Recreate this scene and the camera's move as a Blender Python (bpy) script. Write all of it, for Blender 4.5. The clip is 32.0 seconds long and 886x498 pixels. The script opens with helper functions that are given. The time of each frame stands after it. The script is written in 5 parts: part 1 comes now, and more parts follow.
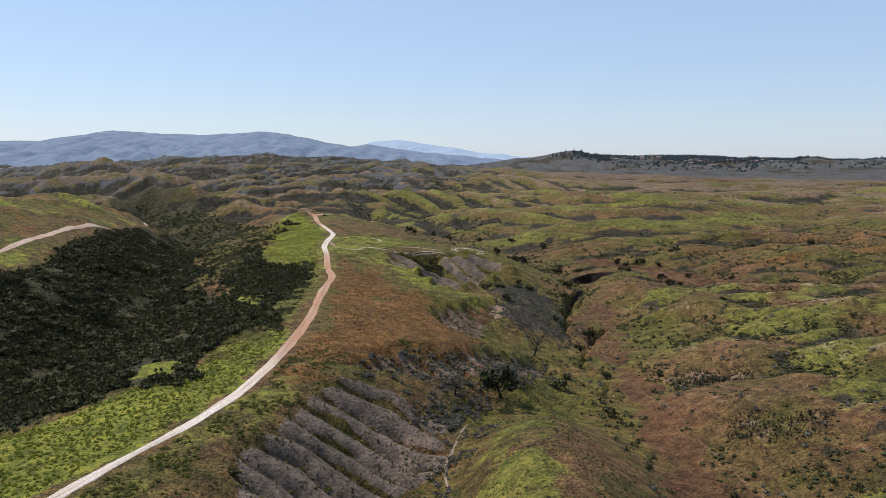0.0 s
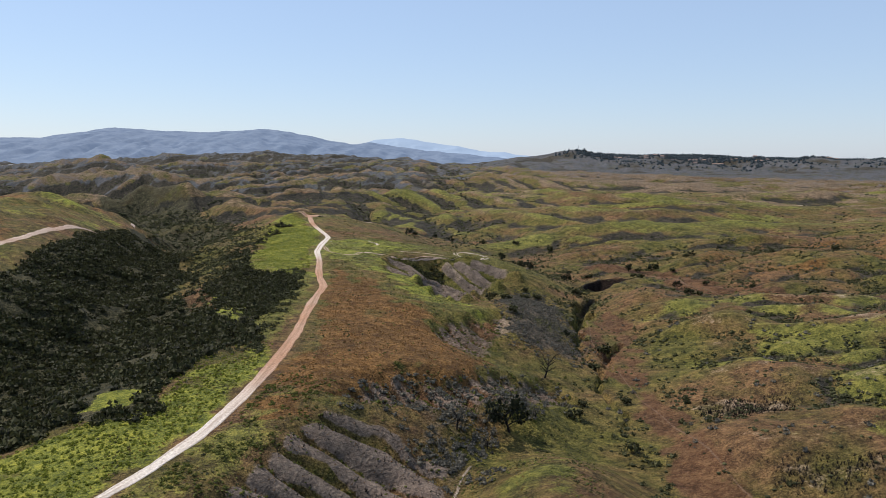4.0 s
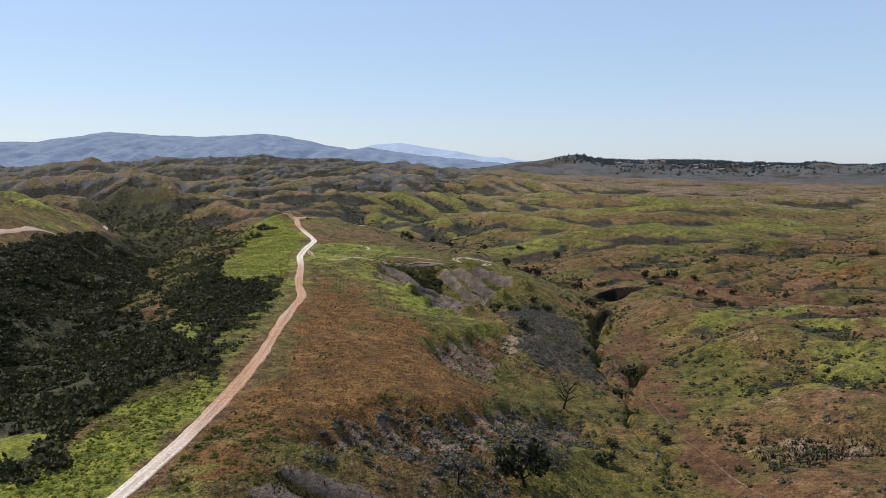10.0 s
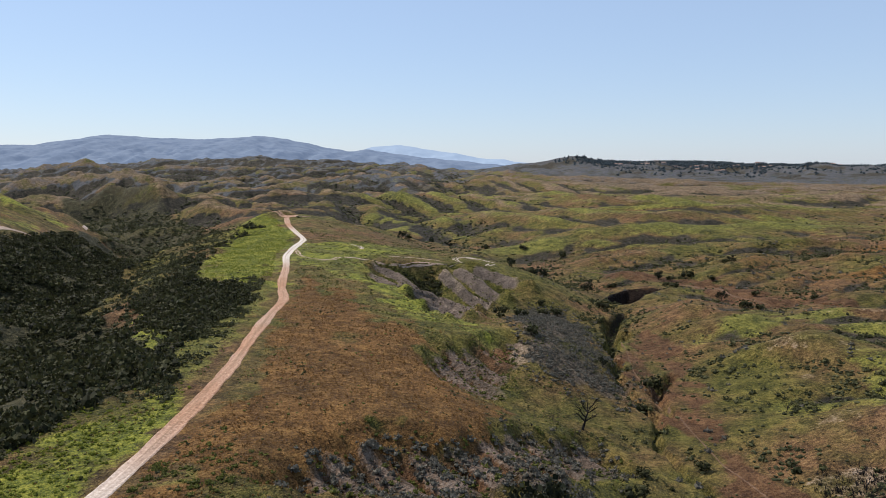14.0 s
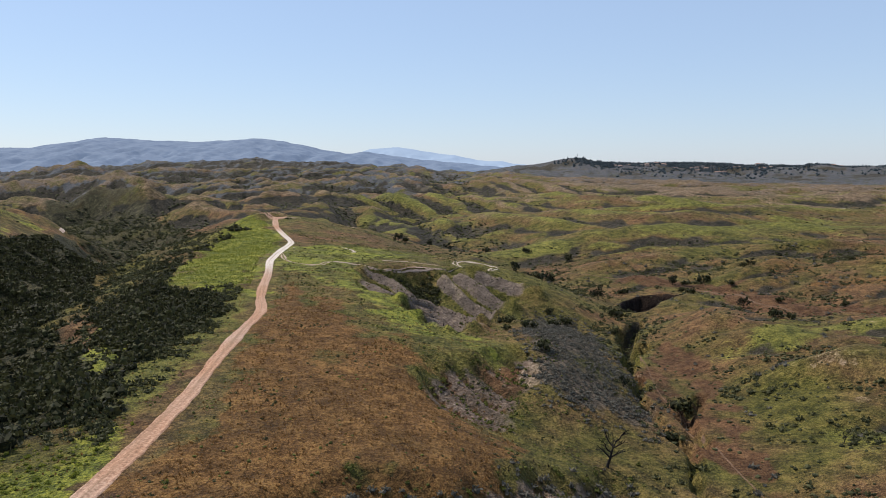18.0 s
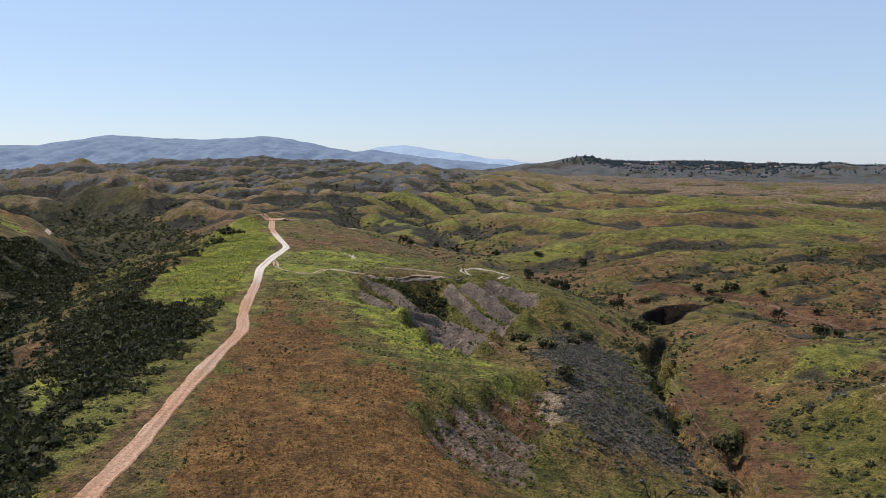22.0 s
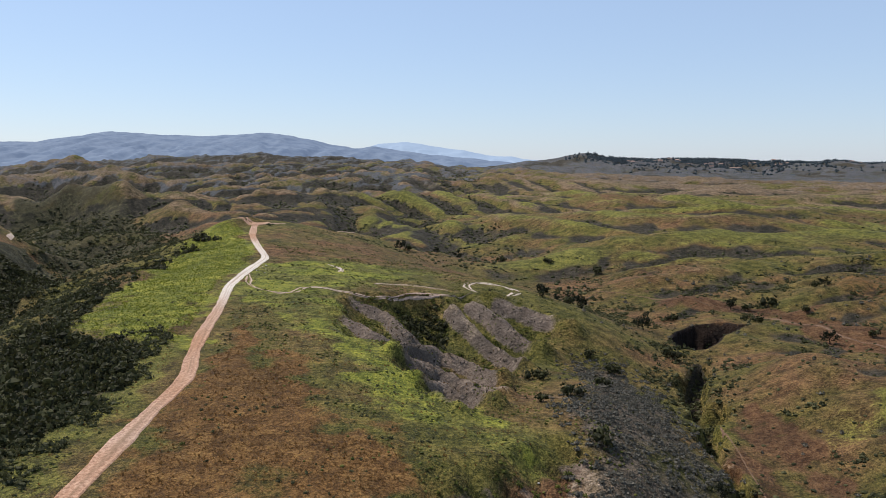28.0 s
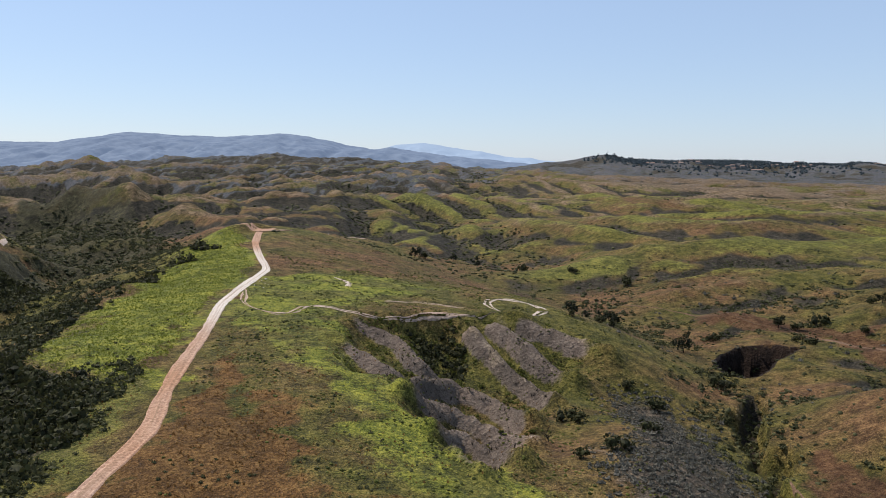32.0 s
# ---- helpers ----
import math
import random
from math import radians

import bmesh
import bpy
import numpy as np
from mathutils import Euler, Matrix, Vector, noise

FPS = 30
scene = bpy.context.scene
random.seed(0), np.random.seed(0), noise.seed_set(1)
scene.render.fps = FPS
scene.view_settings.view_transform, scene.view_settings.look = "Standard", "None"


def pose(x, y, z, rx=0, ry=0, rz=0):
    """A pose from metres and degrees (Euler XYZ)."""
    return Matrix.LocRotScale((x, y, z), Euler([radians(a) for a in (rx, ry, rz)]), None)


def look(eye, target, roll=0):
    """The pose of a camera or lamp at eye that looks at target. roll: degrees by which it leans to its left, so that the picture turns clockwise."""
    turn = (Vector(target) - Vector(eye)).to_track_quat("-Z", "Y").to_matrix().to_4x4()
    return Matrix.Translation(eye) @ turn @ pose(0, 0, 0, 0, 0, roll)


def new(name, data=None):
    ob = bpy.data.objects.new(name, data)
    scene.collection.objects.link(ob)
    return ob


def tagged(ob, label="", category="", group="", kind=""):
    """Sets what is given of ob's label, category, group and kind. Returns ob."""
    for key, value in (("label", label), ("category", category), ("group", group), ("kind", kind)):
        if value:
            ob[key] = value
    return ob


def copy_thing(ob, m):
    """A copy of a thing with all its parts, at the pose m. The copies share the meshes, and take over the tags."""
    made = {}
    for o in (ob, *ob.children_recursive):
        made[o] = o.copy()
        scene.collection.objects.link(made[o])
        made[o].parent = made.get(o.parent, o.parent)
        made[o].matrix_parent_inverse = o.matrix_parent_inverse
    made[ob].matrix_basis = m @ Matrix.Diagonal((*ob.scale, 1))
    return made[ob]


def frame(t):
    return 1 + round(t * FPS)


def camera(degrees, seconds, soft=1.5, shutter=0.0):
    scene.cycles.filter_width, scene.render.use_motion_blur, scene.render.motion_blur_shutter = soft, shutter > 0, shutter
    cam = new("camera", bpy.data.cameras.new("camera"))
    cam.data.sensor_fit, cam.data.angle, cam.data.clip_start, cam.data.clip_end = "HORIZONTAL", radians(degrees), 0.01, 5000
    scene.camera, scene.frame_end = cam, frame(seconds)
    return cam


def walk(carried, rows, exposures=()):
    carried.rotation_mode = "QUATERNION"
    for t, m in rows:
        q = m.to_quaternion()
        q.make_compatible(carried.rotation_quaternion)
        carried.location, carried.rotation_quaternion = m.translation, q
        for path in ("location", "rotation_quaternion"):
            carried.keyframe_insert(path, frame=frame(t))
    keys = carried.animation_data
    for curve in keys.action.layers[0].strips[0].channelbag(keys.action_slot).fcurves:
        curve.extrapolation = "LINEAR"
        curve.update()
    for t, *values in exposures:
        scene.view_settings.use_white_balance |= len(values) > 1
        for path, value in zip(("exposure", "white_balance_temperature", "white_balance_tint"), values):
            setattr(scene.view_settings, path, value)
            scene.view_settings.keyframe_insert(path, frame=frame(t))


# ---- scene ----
cam = camera(59.68, 32.0, soft=0.7)
# seconds, place, then heading to the left, tilt up and lean in degrees
FLIGHT = [
    (0.0, 0.00, -0.00, 100.00, -0.094, -6.504, -0.175),
    (1.0, 0.11, 5.76, 100.21, 0.132, -6.542, -0.118),
    (2.0, 0.20, 11.51, 100.37, 0.111, -6.589, -0.044),
    (3.0, 0.27, 17.25, 100.42, 0.075, -6.610, 0.013),
    (3.5, 0.30, 20.11, 100.40, 0.066, -6.632, 0.025),
    (5.5, 0.36, 31.52, 99.76, 0.050, -6.575, 0.086),
    (6.0, 0.36, 34.39, 99.40, 0.045, -6.558, 0.085),
    (7.0, 0.36, 40.14, 98.59, 0.030, -6.520, 0.125),
    (8.0, 0.36, 45.95, 97.72, 0.008, -6.451, 0.157),
    (9.0, 0.39, 51.79, 96.83, -0.019, -6.322, 0.160),
    (10.0, 0.44, 57.64, 95.89, -0.050, -6.198, 0.129),
    (11.0, 0.45, 63.47, 94.93, -0.050, -6.115, 0.099),
    (12.0, 0.46, 69.31, 93.95, -0.062, -6.062, 0.058),
    (13.0, 0.53, 75.14, 92.95, -0.072, -6.045, -0.012),
    (14.0, 0.61, 80.93, 91.97, -0.080, -5.998, -0.018),
    (14.5, 0.65, 83.80, 91.48, -0.086, -5.984, -0.044),
    (16.5, 0.67, 95.11, 90.11, -0.106, -5.906, -0.129),
    (17.0, 0.68, 97.89, 90.04, -0.131, -5.876, -0.140),
    (18.0, 0.70, 103.44, 89.99, -0.171, -5.818, -0.147),
    (19.0, 0.75, 108.97, 90.03, -0.199, -5.820, -0.132),
    (20.0, 0.79, 114.48, 90.13, -0.217, -5.852, -0.120),
    (21.0, 0.81, 119.96, 90.24, -0.255, -5.895, -0.107),
    (21.5, 0.83, 122.66, 90.29, -0.050, -5.924, -0.078),
    (22.0, 0.87, 125.34, 90.32, 0.385, -5.956, -0.055),
    (22.5, 0.92, 128.00, 90.35, 0.570, -5.975, -0.051),
    (23.0, 0.99, 130.65, 90.37, 0.560, -5.986, -0.060),
    (24.0, 1.08, 135.97, 90.45, 0.511, -6.023, -0.092),
    (25.0, 1.09, 141.35, 90.57, 0.480, -6.054, -0.127),
    (25.5, 1.08, 144.06, 90.66, 0.467, -6.063, -0.120),
    (27.5, 0.95, 155.21, 91.08, 0.412, -6.170, -0.016),
    (28.0, 0.87, 157.98, 91.18, 0.479, -6.183, 0.020),
    (29.0, 0.68, 163.50, 91.36, 0.806, -6.194, 0.079),
    (30.0, 0.49, 169.01, 91.51, 1.166, -6.205, 0.138),
    (31.0, 0.37, 174.52, 91.66, 1.471, -6.152, 0.175),
    (32.0, 0.29, 180.00, 91.82, 1.739, -6.108, 0.170),
]


def view(x, y, z, heading, tilt, lean):
    a, b = radians(heading), radians(tilt)
    way = Vector((-math.sin(a) * math.cos(b), math.cos(a) * math.cos(b), math.sin(b)))
    return look(Vector((x, y, z)), Vector((x, y, z)) + way * 100, lean)


walk(cam, [(row[0], view(*row[1:])) for row in FLIGHT], [(0.0, 0.12, 6250, 14), (32.0, 0.12, 6250, 14)])
# ==== end of the flight ====

# ---- sky, sun and exposure ----
SUN_ROUND, SUN_UP = radians(-57), radians(53)
world = bpy.data.worlds.new("sky")
scene.world = world
world.use_nodes = True
sky_nodes = world.node_tree.nodes
sky = sky_nodes.new("ShaderNodeTexSky")
sky.sky_type, sky.sun_disc = "NISHITA", False
sky.sun_elevation, sky.sun_rotation = SUN_UP, SUN_ROUND
sky.air_density, sky.dust_density, sky.ozone_density = 1.0, 0.3, 2.5
# a pale haze over the blue
haze = sky_nodes.new("ShaderNodeMix")
haze.data_type = "RGBA"
haze.inputs[0].default_value, haze.inputs[7].default_value = 0.45, (5.3, 6.85, 8.9, 1)
world.node_tree.links.new(sky.outputs[0], haze.inputs[6])
world.node_tree.links.new(haze.outputs[2], sky_nodes["Background"].inputs["Color"])
sky_nodes["Background"].inputs["Strength"].default_value = 0.10
sun = new("sun", bpy.data.lights.new("sun", "SUN"))
sun.data.energy, sun.data.angle, sun.data.color = 4.9, radians(0.53), (1.0, 0.93, 0.82)
SUN_WAY = Vector((math.sin(SUN_ROUND) * math.cos(SUN_UP), math.cos(SUN_ROUND) * math.cos(SUN_UP), math.sin(SUN_UP)))
sun.matrix_world = look(SUN_WAY * 300, (0, 0, 0))

# ---- materials ----


def material(name, rough=0.9):
    m = bpy.data.materials.new(name)
    m.use_nodes = True
    bsdf = m.node_tree.nodes["Principled BSDF"]
    bsdf.inputs["Roughness"].default_value = rough
    bsdf.inputs["Specular IOR Level"].default_value = 0.15
    return m, m.node_tree.nodes, m.node_tree.links, bsdf


def noise_node(nodes, links, coords, scale, detail=4, rough=0.6):
    n = nodes.new("ShaderNodeTexNoise")
    n.inputs["Scale"].default_value, n.inputs["Detail"].default_value, n.inputs["Roughness"].default_value = scale, detail, rough
    links.new(coords, n.inputs["Vector"])
    return n.outputs["Fac"]


def ramp(nodes, links, value, stops):
    r = nodes.new("ShaderNodeValToRGB")
    while len(r.color_ramp.elements) < len(stops):
        r.color_ramp.elements.new(0.5)
    for e, (at, colour) in zip(r.color_ramp.elements, stops):
        e.position, e.color = at, (*colour, 1)
    links.new(value, r.inputs["Fac"])
    return r.outputs["Color"]


def mix(nodes, links, fac, a, b, blend="MIX"):
    n = nodes.new("ShaderNodeMix")
    n.data_type, n.blend_type = "RGBA", blend
    for value, socket in ((fac, n.inputs[0]), (a, n.inputs[6]), (b, n.inputs[7])):
        if isinstance(value, (int, float)):
            socket.default_value = value
        elif isinstance(value, tuple):
            socket.default_value = (*value, 1)
        else:
            links.new(value, socket)
    return n.outputs[2]


def math_node(nodes, links, op, a, b=0.0, clamp=False):
    n = nodes.new("ShaderNodeMath")
    n.operation, n.use_clamp = op, clamp
    for value, socket in ((a, n.inputs[0]), (b, n.inputs[1])):
        if isinstance(value, (int, float)):
            socket.default_value = value
        else:
            links.new(value, socket)
    return n.outputs[0]


def relief(nodes, links, bsdf, value, strength, distance):
    b = nodes.new("ShaderNodeBump")
    b.inputs["Strength"].default_value, b.inputs["Distance"].default_value = strength, distance
    links.new(value, b.inputs["Height"])
    links.new(b.outputs[0], bsdf.inputs["Normal"])


def object_coords(nodes):
    return nodes.new("ShaderNodeTexCoord").outputs["Object"]


def ground_material():
    m, nodes, links, bsdf = material("hill_ground", 0.95)
    at = object_coords(nodes)
    blade = noise_node(nodes, links, at, 4.5, 3, 0.7)
    grain = noise_node(nodes, links, at, 1.5, 5, 0.7)
    clump = noise_node(nodes, links, at, 0.33, 6, 0.68)
    patch = noise_node(nodes, links, at, 0.05, 6, 0.62)
    wide = noise_node(nodes, links, at, 0.011, 5, 0.6)
    # grass, soil and litter at three sizes: blades, tufts and drifts
    mottle = math_node(nodes, links, "ADD", math_node(nodes, links, "MULTIPLY", blade, 0.38), math_node(nodes, links, "ADD", math_node(nodes, links, "MULTIPLY", grain, 0.32), math_node(nodes, links, "MULTIPLY", clump, 0.30)))
    drift = math_node(nodes, links, "ADD", math_node(nodes, links, "MULTIPLY", patch, 0.65), math_node(nodes, links, "MULTIPLY", clump, 0.35))
    green = ramp(nodes, links, mottle, [(0.435, (0.048, 0.049, 0.012)), (0.5, (0.124, 0.116, 0.023)), (0.565, (0.239, 0.202, 0.049))])
    brown = ramp(nodes, links, mottle, [(0.435, (0.061, 0.034, 0.016)), (0.5, (0.141, 0.080, 0.036)), (0.565, (0.250, 0.153, 0.068))])
    turn = ramp(nodes, links, math_node(nodes, links, "ADD", math_node(nodes, links, "MULTIPLY", patch, 0.5), math_node(nodes, links, "MULTIPLY", wide, 0.5)),
                [(0.43, (0, 0, 0)), (0.57, (1, 1, 1))])
    colour = mix(nodes, links, turn, green, brown)
    kinds = {}
    for name in ("cover_a", "cover_b", "cover_c"):
        a = nodes.new("ShaderNodeAttribute")
        a.attribute_name = name
        s = nodes.new("ShaderNodeSeparateColor")
        links.new(a.outputs["Color"], s.inputs[0])
        kinds[name] = [*s.outputs[:3], a.outputs["Alpha"]]
    # dry grass paled by distance, far scrub with haze in its colour, fresh grass, scrub in the hollows with painted
    # slope shade, chaparral floor, red field, mustard, bare wash, sage, ash-grey soil, painted pit shade, pale soil
    layers = [
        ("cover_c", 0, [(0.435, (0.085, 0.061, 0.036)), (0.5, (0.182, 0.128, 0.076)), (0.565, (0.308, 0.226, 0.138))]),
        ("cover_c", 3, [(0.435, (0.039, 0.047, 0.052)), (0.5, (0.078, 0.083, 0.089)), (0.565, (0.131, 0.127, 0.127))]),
        ("cover_c", 1, [(0.435, (0.060, 0.067, 0.015)), (0.5, (0.143, 0.144, 0.029)), (0.565, (0.276, 0.249, 0.055))]),
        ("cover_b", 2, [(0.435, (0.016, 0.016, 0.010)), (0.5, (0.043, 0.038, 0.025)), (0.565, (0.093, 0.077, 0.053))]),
        ("cover_a", 3, [(0.435, (0.019, 0.020, 0.009)), (0.5, (0.047, 0.046, 0.019)), (0.565, (0.117, 0.101, 0.051))]),
        ("cover_a", 0, [(0.435, (0.087, 0.045, 0.014)), (0.5, (0.168, 0.086, 0.026)), (0.565, (0.268, 0.155, 0.051))]),
        ("cover_a", 1, [(0.435, (0.076, 0.097, 0.017)), (0.5, (0.189, 0.209, 0.029)), (0.565, (0.331, 0.321, 0.048))]),
        ("cover_b", 1, [(0.435, (0.064, 0.031, 0.014)), (0.5, (0.126, 0.065, 0.030)), (0.565, (0.193, 0.113, 0.053))]),
        ("cover_b", 0, [(0.435, (0.044, 0.038, 0.027)), (0.5, (0.100, 0.081, 0.058)), (0.565, (0.190, 0.151, 0.107))]),
        ("cover_a", 2, [(0.40, (0.128, 0.097, 0.076)), (0.5, (0.188, 0.145, 0.113)), (0.60, (0.283, 0.228, 0.177))]),
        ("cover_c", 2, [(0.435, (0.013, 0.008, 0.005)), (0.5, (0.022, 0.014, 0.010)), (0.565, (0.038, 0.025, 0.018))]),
        ("cover_b", 3, [(0.435, (0.154, 0.116, 0.073)), (0.5, (0.273, 0.209, 0.139)), (0.565, (0.448, 0.356, 0.264))]),
    ]
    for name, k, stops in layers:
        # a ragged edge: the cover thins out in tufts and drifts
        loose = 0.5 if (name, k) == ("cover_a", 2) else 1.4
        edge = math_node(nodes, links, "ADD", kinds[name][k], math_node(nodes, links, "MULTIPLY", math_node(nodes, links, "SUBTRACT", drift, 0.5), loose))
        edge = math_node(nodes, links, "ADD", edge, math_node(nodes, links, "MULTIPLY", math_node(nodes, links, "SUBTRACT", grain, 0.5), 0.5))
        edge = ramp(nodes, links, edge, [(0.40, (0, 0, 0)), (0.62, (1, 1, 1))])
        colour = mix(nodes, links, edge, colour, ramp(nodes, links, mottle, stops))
    # drifts of lusher and thinner growth
    colour = mix(nodes, links, 1.0, colour, ramp(nodes, links, drift, [(0.38, (0.70, 0.72, 0.72)), (0.62, (1.34, 1.28, 1.24))]), "MULTIPLY")
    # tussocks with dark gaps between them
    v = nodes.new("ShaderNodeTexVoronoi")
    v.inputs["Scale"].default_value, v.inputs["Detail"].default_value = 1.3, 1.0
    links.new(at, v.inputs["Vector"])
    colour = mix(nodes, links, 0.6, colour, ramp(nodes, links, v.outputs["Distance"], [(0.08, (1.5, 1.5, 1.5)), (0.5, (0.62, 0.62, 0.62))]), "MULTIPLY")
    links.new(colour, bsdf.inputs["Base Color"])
    rise = math_node(nodes, links, "ADD", math_node(nodes, links, "MULTIPLY", blade, 0.35), math_node(nodes, links, "ADD", grain, math_node(nodes, links, "MULTIPLY", clump, 1.2)))
    rise = math_node(nodes, links, "SUBTRACT", rise, math_node(nodes, links, "MULTIPLY", v.outputs["Distance"], 0.5))
    relief(nodes, links, bsdf, rise, 1.0, 0.7)
    return m


def road_material():
    m, nodes, links, bsdf = material("dirt_road_surface", 0.95)
    at = object_coords(nodes)
    grain = noise_node(nodes, links, at, 2.5, 6, 0.7)
    long = noise_node(nodes, links, at, 0.05, 3, 0.5)
    pale = ramp(nodes, links, grain, [(0.35, (0.38, 0.33, 0.27)), (0.5, (0.55, 0.49, 0.42)), (0.65, (0.68, 0.62, 0.54))])
    red = ramp(nodes, links, grain, [(0.35, (0.19, 0.10, 0.058)), (0.5, (0.34, 0.185, 0.108)), (0.65, (0.47, 0.29, 0.185))])
    a = nodes.new("ShaderNodeAttribute")
    a.attribute_name = "soil"
    s = nodes.new("ShaderNodeSeparateColor")
    links.new(a.outputs["Color"], s.inputs[0])
    turn = math_node(nodes, links, "ADD", s.outputs[0], math_node(nodes, links, "MULTIPLY", math_node(nodes, links, "SUBTRACT", long, 0.5), 0.8), True)
    colour = mix(nodes, links, turn, pale, red)
    # wheel tracks packed paler, the crown and verges darker
    links.new(mix(nodes, links, s.outputs[1], colour, mix(nodes, links, 0.62, colour, (0.16, 0.10, 0.055))), bsdf.inputs["Base Color"])
    relief(nodes, links, bsdf, grain, 0.6, 0.15)
    return m


def foliage(name, dark, light, scale=0.6, through_light=0.3):
    m, nodes, links, bsdf = material(name, 0.75)
    at = object_coords(nodes)
    island = nodes.new("ShaderNodeNewGeometry").outputs["Random Per Island"]
    blot = noise_node(nodes, links, at, scale, 3, 0.6)
    value = math_node(nodes, links, "ADD", math_node(nodes, links, "MULTIPLY", island, 0.55), math_node(nodes, links, "MULTIPLY", blot, 0.5))
    colour = ramp(nodes, links, value, [(0.2, dark), (0.85, light)])
    links.new(colour, bsdf.inputs["Base Color"])
    # leaves let some light through
    leaf = nodes.new("ShaderNodeBsdfTranslucent")
    links.new(colour, leaf.inputs["Color"])
    both = nodes.new("ShaderNodeMixShader")
    both.inputs[0].default_value = through_light
    links.new(bsdf.outputs[0], both.inputs[1])
    links.new(leaf.outputs[0], both.inputs[2])
    links.new(both.outputs[0], nodes["Material Output"].inputs["Surface"])
    return m


def bark(name, dark, light):
    m, nodes, links, bsdf = material(name, 0.95)
    grain = noise_node(nodes, links, object_coords(nodes), 6, 5, 0.7)
    links.new(ramp(nodes, links, grain, [(0.3, dark), (0.7, light)]), bsdf.inputs["Base Color"])
    relief(nodes, links, bsdf, grain, 0.6, 0.03)
    return m


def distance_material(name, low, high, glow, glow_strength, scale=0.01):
    """Far range: the haze of much air is put into its pale colour and a faint glow."""
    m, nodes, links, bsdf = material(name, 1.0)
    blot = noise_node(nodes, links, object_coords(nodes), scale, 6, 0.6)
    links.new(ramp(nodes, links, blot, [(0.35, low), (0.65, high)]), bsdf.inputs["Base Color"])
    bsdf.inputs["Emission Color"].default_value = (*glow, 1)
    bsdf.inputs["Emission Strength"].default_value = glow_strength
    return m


def plain(name, dark, light, scale=3.0, rough=0.8):
    m, nodes, links, bsdf = material(name, rough)
    links.new(ramp(nodes, links, noise_node(nodes, links, object_coords(nodes), scale, 4), [(0.3, dark), (0.7, light)]), bsdf.inputs["Base Color"])
    return m


def trail_material():
    m, nodes, links, bsdf = material("trail_soil", 0.95)
    grain = noise_node(nodes, links, object_coords(nodes), 1.5, 6, 0.7)
    links.new(ramp(nodes, links, grain, [(0.35, (0.085, 0.049, 0.03)), (0.5, (0.135, 0.083, 0.052)), (0.65, (0.20, 0.135, 0.09))]), bsdf.inputs["Base Color"])
    relief(nodes, links, bsdf, grain, 0.6, 0.1)
    return m


GROUND = ground_material()
TRAIL = trail_material()
SAND = plain("creek_sand", (0.16, 0.12, 0.085), (0.36, 0.29, 0.22), 1.2, 0.95)
ROAD_DIRT = road_material()
CHAPARRAL = foliage("chaparral_leaves", (0.010, 0.011, 0.005), (0.070, 0.070, 0.025), 0.6, 0.2)
OLIVE = foliage("olive_scrub_leaves", (0.024, 0.027, 0.011), (0.11, 0.108, 0.046))
SAGE = foliage("sage_leaves", (0.058, 0.055, 0.043), (0.172, 0.158, 0.124))
FRESH = foliage("fresh_green_leaves", (0.05, 0.058, 0.014), (0.15, 0.155, 0.034), 0.3, 0.4)
MUSTARD = foliage("mustard_leaves", (0.084, 0.102, 0.014), (0.205, 0.222, 0.028), 0.2, 0.45)
STRAW = foliage("dry_grass_blades", (0.11, 0.054, 0.017), (0.20, 0.11, 0.036), 0.2, 0.4)
OAK = foliage("oak_leaves", (0.006, 0.008, 0.005), (0.03, 0.034, 0.016))
# leaf colour of the far ridge trees, blued to carry the haze
HAZY_PINE = foliage("hazy_town_tree_leaves", (0.036, 0.052, 0.060), (0.085, 0.105, 0.112))
CHARRED = bark("charred_bark", (0.006, 0.005, 0.005), (0.03, 0.026, 0.024))
BARK = bark("grey_brown_bark", (0.03, 0.022, 0.016), (0.09, 0.07, 0.05))

# ---- the lie of the land: ridges, shoulders and valley lines in metres ----
ROAD = [(-75, -110, 50.5), (-64, 40, 52), (-58, 92, 52.8), (-54.4, 106, 53), (-51.4, 116, 53.2), (-45.4, 132, 53.5), (-41, 150, 53.9), (-38.8, 170, 54.6),
        (-37.6, 192, 55.5), (-37.2, 214, 56.6), (-38.6, 238, 57.7), (-39.2, 256, 58.5), (-38.8, 271, 59.3), (-42.3, 284, 59.8), (-45, 298, 60.4), (-47.8, 318, 61.4),
        (-53, 343, 62), (-54.7, 366, 62.5), (-54.8, 390, 63.3), (-62, 408, 65), (-69.8, 432, 66.3), (-75.4, 457, 67.6), (-76.5, 467, 68)]
